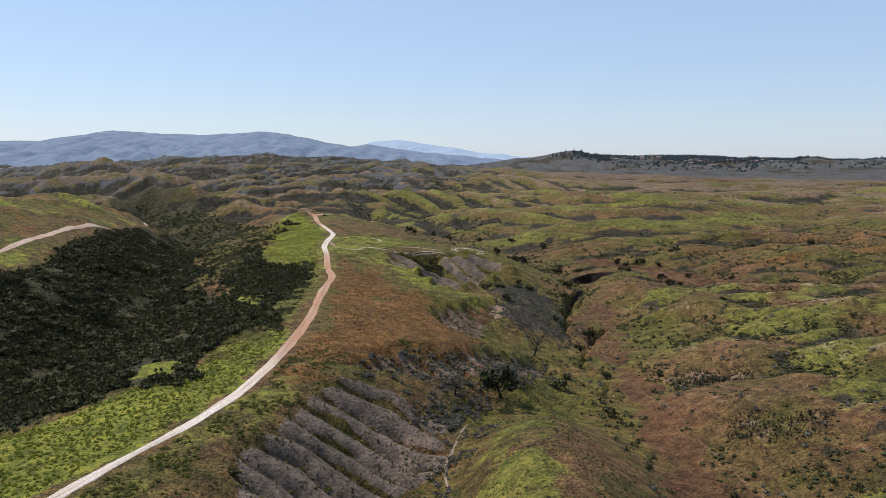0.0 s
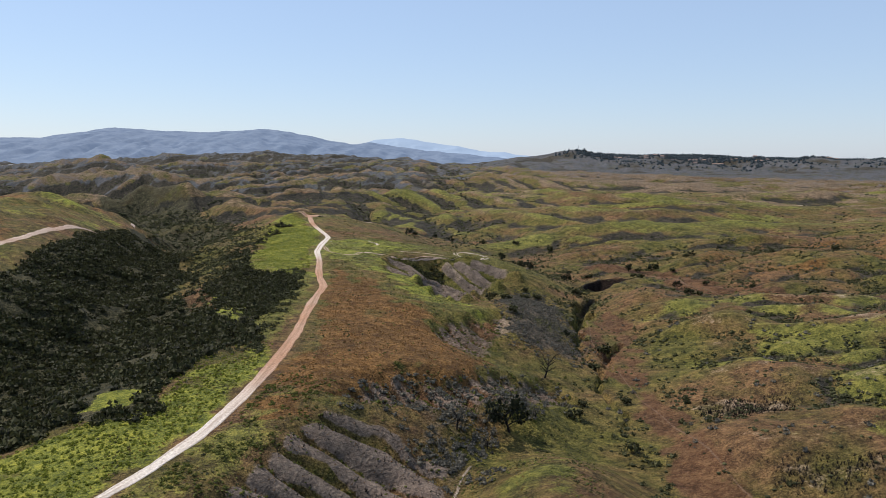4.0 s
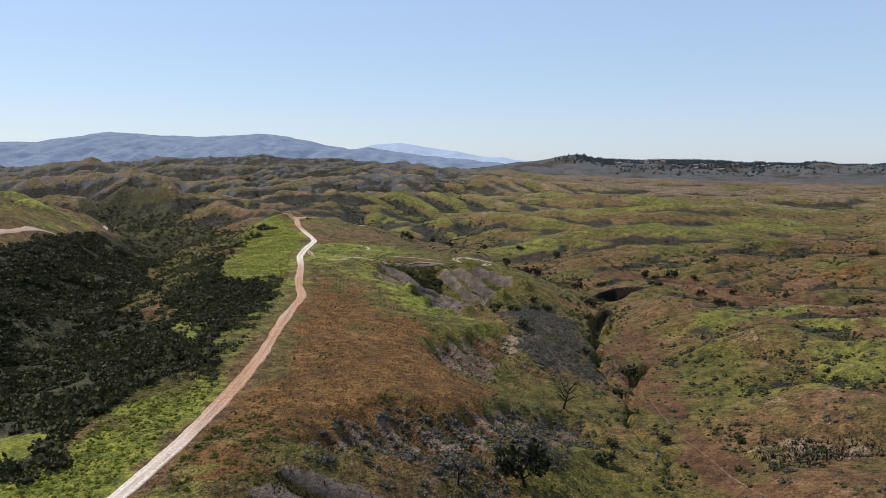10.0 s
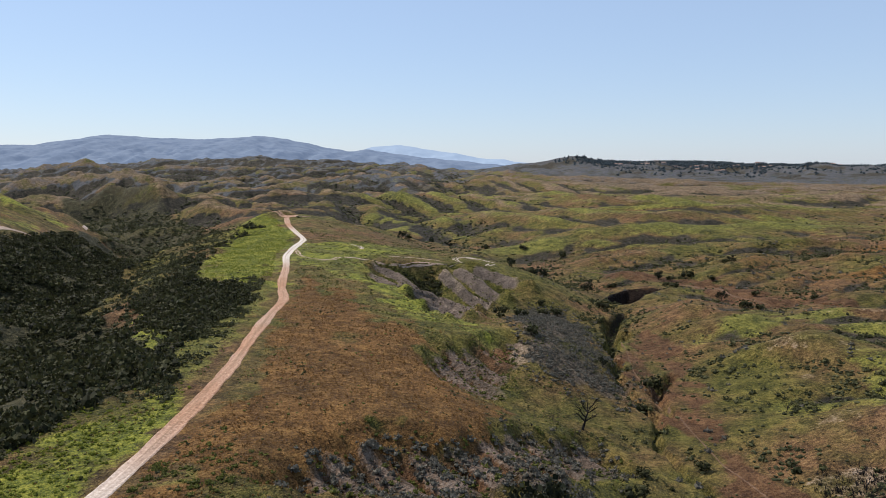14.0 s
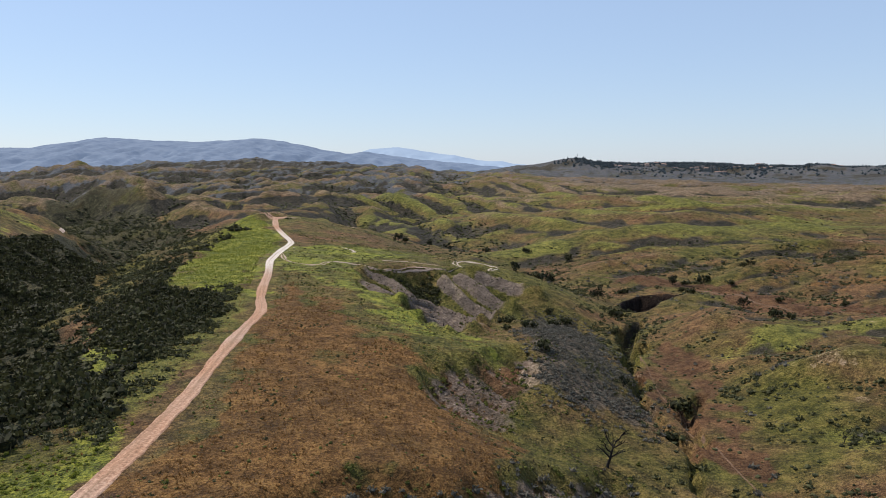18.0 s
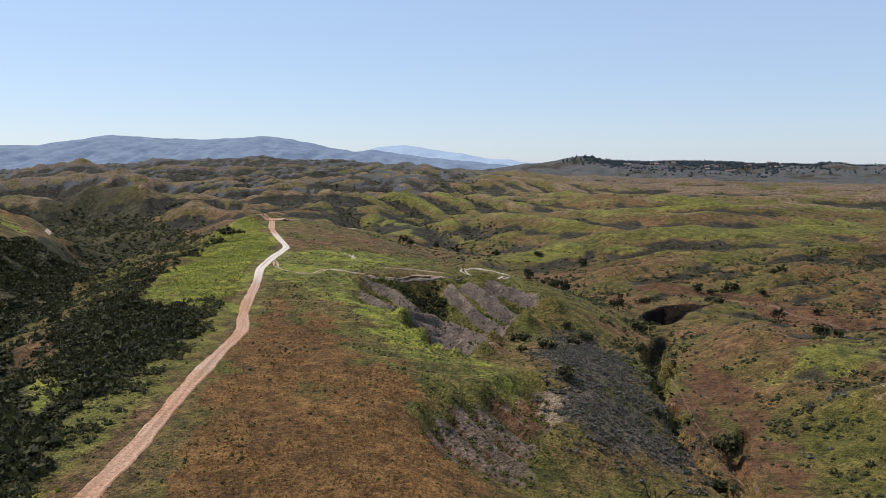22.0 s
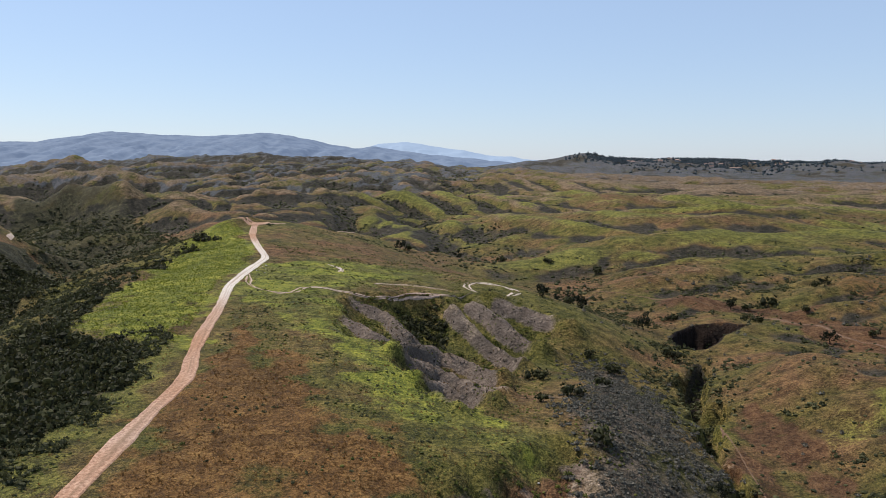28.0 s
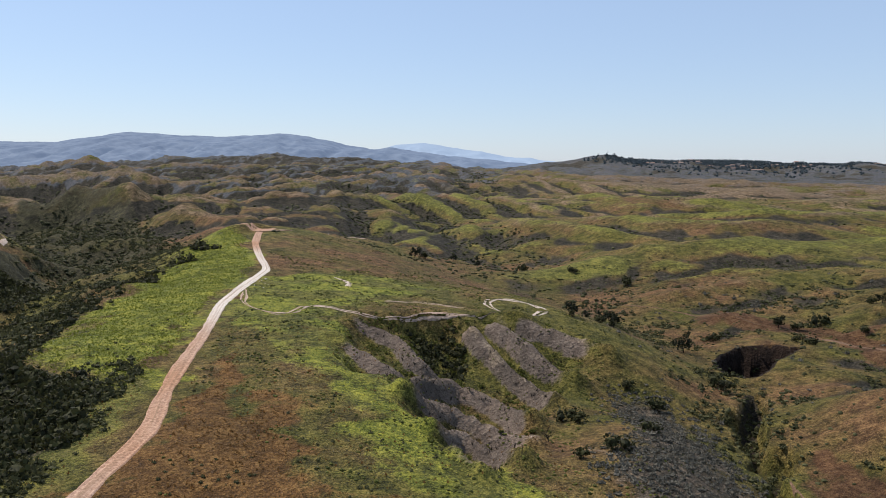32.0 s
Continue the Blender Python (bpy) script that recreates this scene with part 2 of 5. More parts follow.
SHOULDERS = [
    [(-45, 60, 50), (-34, 121, 52.5), (-29, 150, 53.6), (-25, 159, 54), (-19, 170, 54.3), (-16, 184, 54.5), (-8, 189, 54), (7, 190, 51.8)],
    [(7, 190, 51.8), (8, 200, 51), (5, 211, 52.3), (-2, 218, 53.5), (-5, 226, 54), (-1, 239, 54), (6, 244, 53.6), (14, 252, 53.2), (19, 256, 52.8)],
    [(19, 256, 52.8), (14, 264, 53), (4, 272, 54), (-5, 290, 56), (-14, 305, 58.5), (-23, 324, 60), (-24, 342, 60.3), (-21, 351, 60)],
    [(-21, 351, 60), (-13, 352, 59), (-3, 348, 57.8), (6, 360, 57), (21, 377, 55.5), (15, 393, 56), (0, 378, 58), (-24, 362, 60.5)],
    [(19, 256, 52.8), (24, 275, 53.5), (26, 300, 51), (22, 318, 48.5)],
    [(21, 377, 55.5), (30, 366, 54), (38, 352, 50.5), (40, 338, 46)],
    [(-35, 393, 61.5), (-42, 434, 63.5), (-32, 470, 60), (-26, 505, 54)],
    [(-78, 500, 65.5), (-66, 530, 62), (-48, 543, 60)],
    [(12, 184, 48.6), (18, 186, 49), (20, 196, 47), (18, 206, 47.6)],
    [(5, 95, 45), (8, 115, 47.5), (12, 134, 49.3), (17, 150, 48.6), (22, 160, 46.4)],
]
HILLS = [
    [(72, 330, 45.5), (84, 305, 48), (92, 280, 49.6), (100, 258, 50.5), (112, 231, 52), (150, 225, 54)],
    [(68, 262, 42.5), (78, 258, 46), (96, 246, 50), (130, 252, 53)],
    [(58, 222, 42), (70, 216, 45.5), (91, 205, 48.5), (140, 190, 54)],
    [(54, 180, 45), (66, 166, 47.5), (80, 158, 48.5), (110, 140, 53), (150, 120, 57), (220, 60, 60)],
    [(112, 398, 45), (122, 418, 47.8), (150, 425, 51), (183, 422, 53), (215, 420, 54.5), (300, 415, 59)],
    [(71, 452, 46.5), (101, 462, 51), (132, 466, 53.5), (165, 463, 55), (202, 458, 56), (270, 450, 60)],
    [(150, 385, 49), (173, 377, 52), (230, 370, 56), (330, 400, 60)],
    [(26, 516, 46), (55, 522, 50), (94, 530, 55.5), (144, 544, 58.5), (196, 540, 58), (250, 520, 57)],
    [(30, 600, 47), (70, 600, 53), (130, 605, 57.5), (209, 590, 58), (312, 640, 59.5), (420, 640, 60)],
    [(-140, 545, 57), (-170, 612, 62), (-226, 677, 65), (-262, 676, 60), (-346, 705, 48)],
    [(-80, 404, 63.5), (-92, 445, 63), (-103, 470, 61), (-112, 500, 58)],
    [(-94, 474, 67.4), (-77, 470, 68), (-62, 476, 67)],
    [(-52, 267, 59), (-59, 283, 60.2), (-68, 296, 61.6), (-76, 312, 60.8), (-84, 345, 60.5), (-88, 380, 60), (-92, 400, 60)],
    [(-59, 166, 54), (-64, 166, 55), (-60, 190, 54.4), (-57, 214, 56), (-64, 245, 56.6)],
    [(-20, 660, 50), (30, 690, 54), (90, 700, 56), (200, 720, 58), (322, 733, 58.5), (470, 730, 59)],
]
FAR_HILLS = [
    [(-300, 130, 66), (-230, 250, 66), (-170, 300, 65), (-160, 322, 64.2), (-161, 355, 63.3), (-168, 400, 63), (-180, 440, 63), (-188, 486, 62), (-200, 530, 56)],
    [(-115, 217, 56), (-119, 263, 56.6), (-124, 275, 54.5)],
    [(-143, 349, 57), (-155, 385, 56), (-168, 440, 57), (-175, 486, 57.5)],
    [(-97, 289, 52.6), (-103, 350, 56), (-118, 380, 53), (-128, 430, 53)],
    [(-350, 870, 48), (-250, 850, 58), (-166, 828, 62), (-83, 844, 61.5), (0, 860, 62), (80, 870, 60), (193, 800, 60.5), (330, 830, 61), (500, 840, 61), (700, 860, 62)],
    [(-240, 940, 58), (-154, 990, 68), (-129, 1020, 75), (-40, 1040, 74), (100, 1070, 70), (240, 1100, 68), (383, 1131, 66), (640, 1150, 65), (900, 1180, 64)],
    [(-760, 1190, 52), (-600, 1150, 66), (-453, 1118, 73), (-350, 1140, 70), (-250, 1180, 71)],
    [(-980, 1500, 60), (-700, 1470, 80), (-480, 1500, 90), (-280, 1480, 88), (-60, 1480, 84), (60, 1530, 80), (180, 1542, 77), (400, 1500, 70), (638, 1471, 61), (900, 1500, 58)],
    [(-1500, 2050, 62), (-1150, 1980, 74), (-878, 1898, 88), (-678, 1982, 103), (-507, 2025, 117), (-330, 1930, 102), (-127, 1752, 86), (21, 1875, 82), (250, 1960, 70), (560, 2000, 56), (1000, 1950, 50)],
    [(150, 3450, 84), (300, 3560, 104), (431, 3600, 113), (560, 3690, 122), (631, 3734, 144), (690, 3710, 124), (820, 3680, 116), (1000, 3650, 115), (1250, 3600, 110), (1500, 3560, 103), (2200, 3400, 84)],
    [(431, 3600, 116), (520, 3200, 84), (560, 2800, 62)],
    [(1000, 3650, 121), (950, 3340, 85), (900, 2850, 60)],
    [(1500, 3560, 110), (1400, 3150, 80), (1300, 2750, 58)],
    [(-2100, 3100, 72), (-1500, 2950, 76), (-1000, 3000, 78)],
    [(-380, 420, 66), (-400, 560, 62), (-430, 640, 56)],
]
VALLEYS = [
    [(-85, -100, 42), (-92, 40, 43), (-95, 120, 45), (-98, 190, 46.5), (-97, 240, 47.4), (-104, 262, 48), (-112, 290, 48), (-124, 312, 47.5), (-136, 367, 48), (-152, 440, 49),
     (-187, 505, 47.5), (-235, 610, 44), (-310, 740, 40), (-404, 850, 38), (-560, 930, 38), (-760, 970, 40), (-1000, 980, 42)],
    [(-110, 880, 50), (-75, 800, 47), (-28, 776, 46.5), (-30, 700, 46), (-28, 605, 45.4), (5, 623, 44.6), (28, 577, 43.6), (44, 500, 41.5), (54, 440, 41.4), (61, 405, 41), (68, 378, 40.6)],
    [(68, 378, 40.6), (58, 337, 40.5), (54, 303, 41), (50, 271, 40.8), (44, 225, 39.8), (43, 200, 39.6), (44, 167, 38.8), (46, 120, 38), (50, 60, 37), (55, -100, 35)],
    [(38, 197, 40), (28, 194, 41.6), (18, 178, 43), (5, 166, 42.5), (2, 153, 41), (0, 136, 39.8), (4, 90, 38.5), (35, 60, 37.3)],
    [(62, 275, 41.3), (53, 236, 40.4), (52, 211, 40), (52, 180, 39.6)],
    [(76, 413, 43), (104, 403, 44), (108, 372, 43), (122, 354, 41.6), (134, 339, 44), (160, 312, 46.5), (210, 270, 50)],
    [(-11, 161, 48.6), (4, 170, 44.6), (16, 180, 43)],
    [(-2, 233, 51.5), (8, 228, 48), (16, 224, 45.4), (27, 221, 43)],
    [(-6, 338, 54.5), (0, 325, 52), (3, 312, 50.4), (7, 306, 49.5)],
    [(3, 283, 52.4), (10, 292, 49.5), (15, 313, 48), (20, 331, 46.5), (32, 334, 45)],
    [(66, 292, 42.5), (80, 280, 45.5), (104, 270, 48.5), (140, 280, 51.5)],
    [(62, 238, 41.6), (76, 235, 43.6), (98, 227, 47.5), (130, 215, 51.5)],
    [(56, 198, 41.5), (74, 190, 44.4), (100, 178, 49), (140, 165, 53)],
    [(66, 435, 42.6), (90, 440, 46), (140, 446, 49.4), (190, 444, 52)],
    [(56, 495, 43.6), (100, 496, 49), (160, 500, 52.5), (230, 490, 54)],
    [(32, 564, 45), (70, 568, 50), (150, 575, 54), (260, 578, 54)],
    [(-10, 720, 48), (60, 780, 52), (110, 760, 53), (300, 770, 55), (500, 780, 56)],
    [(-330, 900, 42), (-230, 900, 50), (-110, 930, 56), (0, 950, 58), (100, 960, 57), (400, 960, 58), (800, 980, 58)],
    [(-520, 1040, 44), (-400, 1060, 52), (-240, 1060, 62)],
    [(-800, 1340, 48), (-500, 1330, 62), (-200, 1300, 68), (100, 1290, 66), (400, 1300, 61), (900, 1320, 59)],
    [(300, 1720, 60), (700, 1700, 50), (1200, 1700, 48)],
    [(-1200, 1740, 48), (-700, 1720, 66), (-350, 1700, 78)],
    [(300, 2500, 56), (900, 2400, 48), (1600, 2300, 46)],
    [(740, 3400, 84), (720, 3000, 58), (700, 2600, 50)],
    [(1230, 3400, 80), (1180, 3000, 56), (1120, 2600, 50)],
    [(-1300, 2400, 55), (-600, 2450, 66), (0, 2500, 62)],
    [(-900, 3900, 60), (0, 3900, 60), (900, 4300, 60), (2000, 4000, 50)],
    [(-3000, 5000, 45), (0, 5000, 48), (3000, 5000, 45)],
]


def nearest_on(line, x, y):
    """Distance to a line and its height at the nearest place."""
    best, level = np.full(x.shape, 1e12), np.zeros(x.shape)
    for (x0, y0, z0), (x1, y1, z1) in zip(line, line[1:]):
        dx, dy = x1 - x0, y1 - y0
        u = np.clip(((x - x0) * dx + (y - y0) * dy) / (dx * dx + dy * dy), 0, 1)
        d = (x - x0 - u * dx) ** 2 + (y - y0 - u * dy) ** 2
        near = d < best
        best = np.where(near, d, best)
        level = np.where(near, z0 + u * (z1 - z0), level)
    return np.sqrt(best), level


TURNS = np.random.default_rng(3).uniform(0, 2 * math.pi, (256, 256))
GRADIENT_X, GRADIENT_Y = np.cos(TURNS), np.sin(TURNS)


def smooth_noise(x, y, seed=0):
    """Gradient noise, about -0.7 to 0.7."""
    fi, fj = np.floor(x), np.floor(y)
    u, v = x - fi, y - fj
    i, j = fi.astype(np.int64) + seed * 37, fj.astype(np.int64) + seed * 91
    i0, i1, j0, j1 = i & 255, (i + 1) & 255, j & 255, (j + 1) & 255
    a, b = u * u * u * (u * (u * 6 - 15) + 10), v * v * v * (v * (v * 6 - 15) + 10)
    low = GRADIENT_X[i0, j0] * u + GRADIENT_Y[i0, j0] * v
    low = low + a * (GRADIENT_X[i1, j0] * (u - 1) + GRADIENT_Y[i1, j0] * v - low)
    high = GRADIENT_X[i0, j1] * u + GRADIENT_Y[i0, j1] * (v - 1)
    high = high + a * (GRADIENT_X[i1, j1] * (u - 1) + GRADIENT_Y[i1, j1] * (v - 1) - high)
    return low + b * (high - low)


def layered(x, y, seed=0, octaves=4):
    total, size = 0, 1.0
    for k in range(octaves):
        total = total + smooth_noise(x / size, y / size, seed + k * 3) * size
        size *= 0.5
    return total


def step(a, b, v):
    u = np.clip((v - a) / (b - a), 0, 1)
    return u * u * (3 - 2 * u)


def inside(outline, x, y, soft=3.0, ragged=3.0, seed=5):
    """How far inside an outline of the plan, 0 to 1, with a ragged edge."""
    px, py = [p[0] for p in outline], [p[1] for p in outline]
    reach = soft + ragged + 1
    box = (x > min(px) - reach) & (x < max(px) + reach) & (y > min(py) - reach) & (y < max(py) + reach)
    out = np.zeros(x.shape)
    if not box.any():
        return out
    x, y = x[box], y[box]
    wx = x + ragged * layered(x / 9, y / 9, seed)
    wy = y + ragged * layered(x / 9, y / 9, seed + 40)
    within, best = np.zeros(x.shape, bool), np.full(x.shape, 1e12)
    for (x0, y0), (x1, y1) in zip(outline, outline[1:] + outline[:1]):
        if y0 != y1:
            within ^= ((y0 > wy) != (y1 > wy)) & (wx < (x1 - x0) * (wy - y0) / (y1 - y0) + x0)
        dx, dy = x1 - x0, y1 - y0
        u = np.clip(((wx - x0) * dx + (wy - y0) * dy) / (dx * dx + dy * dy), 0, 1)
        best = np.minimum(best, (wx - x0 - u * dx) ** 2 + (wy - y0 - u * dy) ** 2)
    d = np.sqrt(best) * np.where(within, 1, -1)
    out[box] = step(-soft, soft, d)
    return out


# ---- a thin plate bent over the lines, then gullies worn into it by running water ----


def line_samples():
    spots = []
    for line in [ROAD] + SHOULDERS + HILLS + FAR_HILLS + VALLEYS:
        for (x0, y0, z0), (x1, y1, z1) in zip(line, line[1:]):
            gap = 9 + 0.05 * max(0, min(y0, y1) - 350)
            n = max(1, round(math.hypot(x1 - x0, y1 - y0) / gap))
            spots += [(x0 + (x1 - x0) * k / n, y0 + (y1 - y0) * k / n, z0 + (z1 - z0) * k / n) for k in range(n + 1)]
    spots += [(x, y, 58) for x in (-2600, 2600) for y in (-100, 900, 1900)] + [(x, -150, 45) for x in (-1000, 1000)]
    # no two closer than a few metres
    kept = {}
    for p in spots:
        size = 4 + 0.02 * max(0, p[1] - 350)
        kept.setdefault((round(p[0] / size), round(p[1] / size)), p)
    return np.array(list(kept.values()))


def bend(r2):
    return r2 * np.log(r2 + 1e-9)


SPOTS = line_samples()
plate_x, plate_y = SPOTS[:, 0] / 100, SPOTS[:, 1] / 100
n_spots = len(SPOTS)
system = np.zeros((n_spots + 3, n_spots + 3))
system[:n_spots, :n_spots] = bend((plate_x[:, None] - plate_x) ** 2 + (plate_y[:, None] - plate_y) ** 2) + 0.01 * np.eye(n_spots)
flat = np.stack([np.ones(n_spots), plate_x, plate_y], -1)
system[:n_spots, n_spots:], system[n_spots:, :n_spots] = flat, flat.T
PLATE = np.linalg.solve(system, np.concatenate([SPOTS[:, 2], np.zeros(3)]))


def plate(x, y):
    out = np.empty(x.size)
    fx, fy = x.ravel() / 100, y.ravel() / 100
    for k in range(0, x.size, 4000):
        a, b = fx[k:k + 4000, None], fy[k:k + 4000, None]
        out[k:k + 4000] = bend((a - plate_x) ** 2 + (b - plate_y) ** 2) @ PLATE[:n_spots] + PLATE[n_spots] + PLATE[n_spots + 1] * a[:, 0] + PLATE[n_spots + 2] * b[:, 0]
    return out.reshape(x.shape)


def shifted(z, i, j, edge):
    p = np.pad(z, 1, constant_values=edge)
    return p[1 + i:1 + i + z.shape[0], 1 + j:1 + j + z.shape[1]]


AROUND = [(i, j, math.hypot(i, j)) for i in (-1, 0, 1) for j in (-1, 0, 1) if i or j]


def worn(z, cell, soft, rounds, creep):
    """Running water cuts gullies (soft: how readily, cell by cell), and the slopes between them creep round."""
    rows, cols = z.shape
    rim = np.zeros(z.shape, bool)
    rim[[0, -1]] = True
    rim[:, [0, -1]] = True
    # first fill the hollows, so that all water finds a way out
    full = np.where(rim, z, z.max() + 50)
    for _ in range(160):
        low = np.min([shifted(full, i, j, 1e9) + 0.004 * cell * d for i, j, d in AROUND], axis=0)
        lower = np.where(rim, z, np.maximum(z, np.minimum(full, low)))
        if np.abs(lower - full).max() < 1e-3:
            break
        full = lower
    z = np.where(full < z + 0.8, full, z)
    index = np.arange(rows * cols).reshape(rows, cols)
    for _ in range(rounds):
        drop, to, run = np.full(z.shape, 1e-9), index.copy(), np.full(z.shape, cell)
        for i, j, d in AROUND:
            s = (z - shifted(z, i, j, 1e9)) / (d * cell)
            steeper = s > drop
            drop, run = np.where(steeper, s, drop), np.where(steeper, d * cell, run)
            to = np.where(steeper, index + i * cols + j, to)
        to, depth, jump = np.where(rim, index, to).ravel(), None, None
        depth, jump = (to != index.ravel()).astype(int), to.copy()
        for _ in range(11):
            depth, jump = depth + depth[jump], jump[jump]
        order = np.argsort(depth, kind="stable")
        ends = np.searchsorted(depth[order], np.arange(depth.max() + 2))
        area, flat_z = np.full(rows * cols, cell * cell), z.ravel().copy()
        for k in range(depth.max(), 0, -1):
            these = order[ends[k]:ends[k + 1]]
            np.add.at(area, to[these], area[these])
        bite = soft.ravel() * np.minimum(area, 4e5) ** 0.45 / run.ravel()
        for k in range(1, depth.max() + 1):
            these = order[ends[k]:ends[k + 1]]
            flat_z[these] = (flat_z[these] + bite[these] * flat_z[to[these]]) / (1 + bite[these])
        z = flat_z.reshape(z.shape)
        mean = np.mean([shifted(np.pad(z, 1, mode="edge"), i, j, 0)[1:-1, 1:-1] for i, j, d in AROUND], axis=0)
        z = z + creep * (mean - z)
    return z


def cubic(grid, x0, y0, cell, x, y):
    """A smooth surface through the points of a grid."""
    u, v = np.clip((x - x0) / cell, 1, grid.shape[1] - 3.001), np.clip((y - y0) / cell, 1, grid.shape[0] - 3.001)
    i, j = np.floor(u).astype(int), np.floor(v).astype(int)
    a, b = u - i, v - j
    wa = [(1 - a) ** 3 / 6, (3 * a ** 3 - 6 * a * a + 4) / 6, (-3 * a ** 3 + 3 * a * a + 3 * a + 1) / 6, a ** 3 / 6]
    wb = [(1 - b) ** 3 / 6, (3 * b ** 3 - 6 * b * b + 4) / 6, (-3 * b ** 3 + 3 * b * b + 3 * b + 1) / 6, b ** 3 / 6]
    return sum(wb[q] * sum(wa[p] * grid[j + q - 1, i + p - 1] for p in range(4)) for q in range(4))


def mesh_grid(x0, x1, y0, y1, cell):
    return np.meshgrid(np.arange(x0, x1 + 1, cell, dtype=float), np.arange(y0, y1 + 1, cell, dtype=float))


# beyond the ridge: an eroded upland of rounded hills with sharp gullies between
gx, gy = mesh_grid(-1800, 1800, 380, 3000, 8)
west_hills = step(200, -200, gx - 0.05 * (gy - 700))
wx, wy = gx + 40 * layered(gx / 150, gy / 150, 11), gy + 40 * layered(gx / 150, gy / 150, 17)
long_x, long_y = 250 - 60 * west_hills, 70 + 60 * west_hills
swells = (15 + 25 * west_hills) * (np.abs(layered(wx / long_x, wy / long_y, 5, 4)) - 0.22) + (7 + 7 * west_hills) * (np.abs(layered((wx - 0.5 * wy) / 62, (wy + 0.5 * wx) / (38 + 60 * west_hills), 9, 3)) - 0.22)
FAR_LAND = plate(gx, gy) + step(400, 620, gy) * swells * (1 - 0.4 * step(1500, 1900, gy))
FAR_LAND = worn(FAR_LAND, 8, (0.035 + 0.035 * west_hills) * step(400, 560, gy), 8, 0.02) + (1.2 + 3.5 * west_hills) * step(400, 620, gy)
# round the ridge: gullies in the hillsides to the east and down the canyon sides
gx, gy = mesh_grid(-300, 300, 40, 560, 2.5)
hilly = np.maximum(step(58, 84, gx), step(-66, -90, gx) * (1 - 0.9 * step(26, 10, nearest_on(FAR_HILLS[0], gx, gy)[0]))) * step(560, 500, gy)
wx, wy = gx + 9 * layered(gx / 36, gy / 36, 31), gy + 9 * layered(gx / 36, gy / 36, 37)
folds = 8.5 * (np.abs(layered(wx / 52, wy / 30, 23, 4)) - 0.24)
NEAR_LAND = plate(gx, gy) + hilly * folds + 0.25 * layered(gx / 12, gy / 12, 25, 2)
NEAR_LAND = worn(NEAR_LAND, 2.5, 0.035 * hilly, 9, 0.04 + 0.02 * hilly) + 1.2 * hilly
WIDE_LAND = plate(*mesh_grid(-3600, 3600, -240, 5160, 40))


def base_height(x, y):
    near = step(300, 260, np.abs(x)) * step(40, 60, y) * step(550, 490, y)
    far = step(1780, 1600, np.abs(x)) * step(400, 440, y) * step(2980, 2700, y)
    z = cubic(WIDE_LAND, -3600, -240, 40, x, y) + step(2500, 2900, y) * (8 * layered(x / 260, y / 260, 21, 4) + 26 * (np.abs(layered(x / 150, y / 330, 27, 3)) - 0.2) * step(3720, 3450, y))
    pick = (far > 0) & (near < 1)
    z[pick] += far[pick] * (cubic(FAR_LAND, -1800, 380, 8, x[pick], y[pick]) - z[pick])
    pick = near > 0
    z[pick] += near[pick] * (cubic(NEAR_LAND, -300, 40, 2.5, x[pick], y[pick]) - z[pick])
    return z


# bare eroded slopes: outline, way down, rib spacing, rib depth
SCARP_A = [(-31, 111), (-33, 124), (-27, 151), (-22, 163), (-11, 164), (1, 160), (0, 142), (-8, 132)]
SCARP_B = [(-16, 183), (-8, 190), (2, 192), (11, 202), (28, 219), (34, 207), (18, 185), (2, 179), (-16, 172), (-20, 172)]
SCARP_C = [(-3, 232), (0, 243), (8, 251), (17, 261), (21, 257), (16, 240), (13, 224), (7, 225), (1, 226)]
SCARP_D = [(-23, 318), (-22, 342), (-13, 350), (1, 351), (6, 357), (18, 358), (30, 348), (22, 340), (16, 320), (11, 309), (9, 282), (1, 270), (-1, 278), (-7, 290), (-12, 308), (-18, 302)]
RIBBED = [(SCARP_A, (0.98, -0.18), 6.4, 3.2), (SCARP_B, (0.6, -0.8), 6.0, 2.2), (SCARP_C, (0.7, -0.7), 5.0, 1.8)]
# single ribs of the largest bare slope: crest line, half width, height
RIBS = [([(-8, 305, 0), (-2, 316, 0), (5, 313, 0), (12, 303, 0)], 3.1, 4.3), ([(-8, 294, 0), (-2, 298, 0), (4, 295, 0), (10, 289, 0)], 2.7, 3.8),
        ([(-4, 284, 0), (1, 287, 0), (8, 277, 0)], 2.5, 3.2), ([(-1, 278, 0), (2, 271, 0)], 2.1, 2.3),
        ([(2, 346, 0), (7, 336, 0), (12, 329, 0), (17, 319, 0)], 2.9, 4.3), ([(8, 352, 0), (15, 342, 0), (23, 333, 0)], 3.7, 4.1),
        ([(11, 358, 0), (20, 354, 0), (31, 346, 0)], 3.7, 3.8), ([(-21, 337, 0), (-14, 334, 0), (-8, 324, 0)], 3.3, 3.2),
        ([(-23, 320, 0), (-17, 315, 0), (-12, 310, 0)], 3.3, 2.9)]
BUSHY_GULLY = [(-13, 350), (-4, 351), (0, 342), (-1, 331), (-6, 327), (-9, 336)]



def rib_crest(way, spacing, x, y):
    """1 on the crest of a rib, 0 in the runnel between two."""
    across = (x * -way[1] + y * way[0]) / spacing + 0.55 * layered(x / 20, y / 20, 37, 4)
    return np.abs(np.sin(across * 3.14159)) ** 0.5


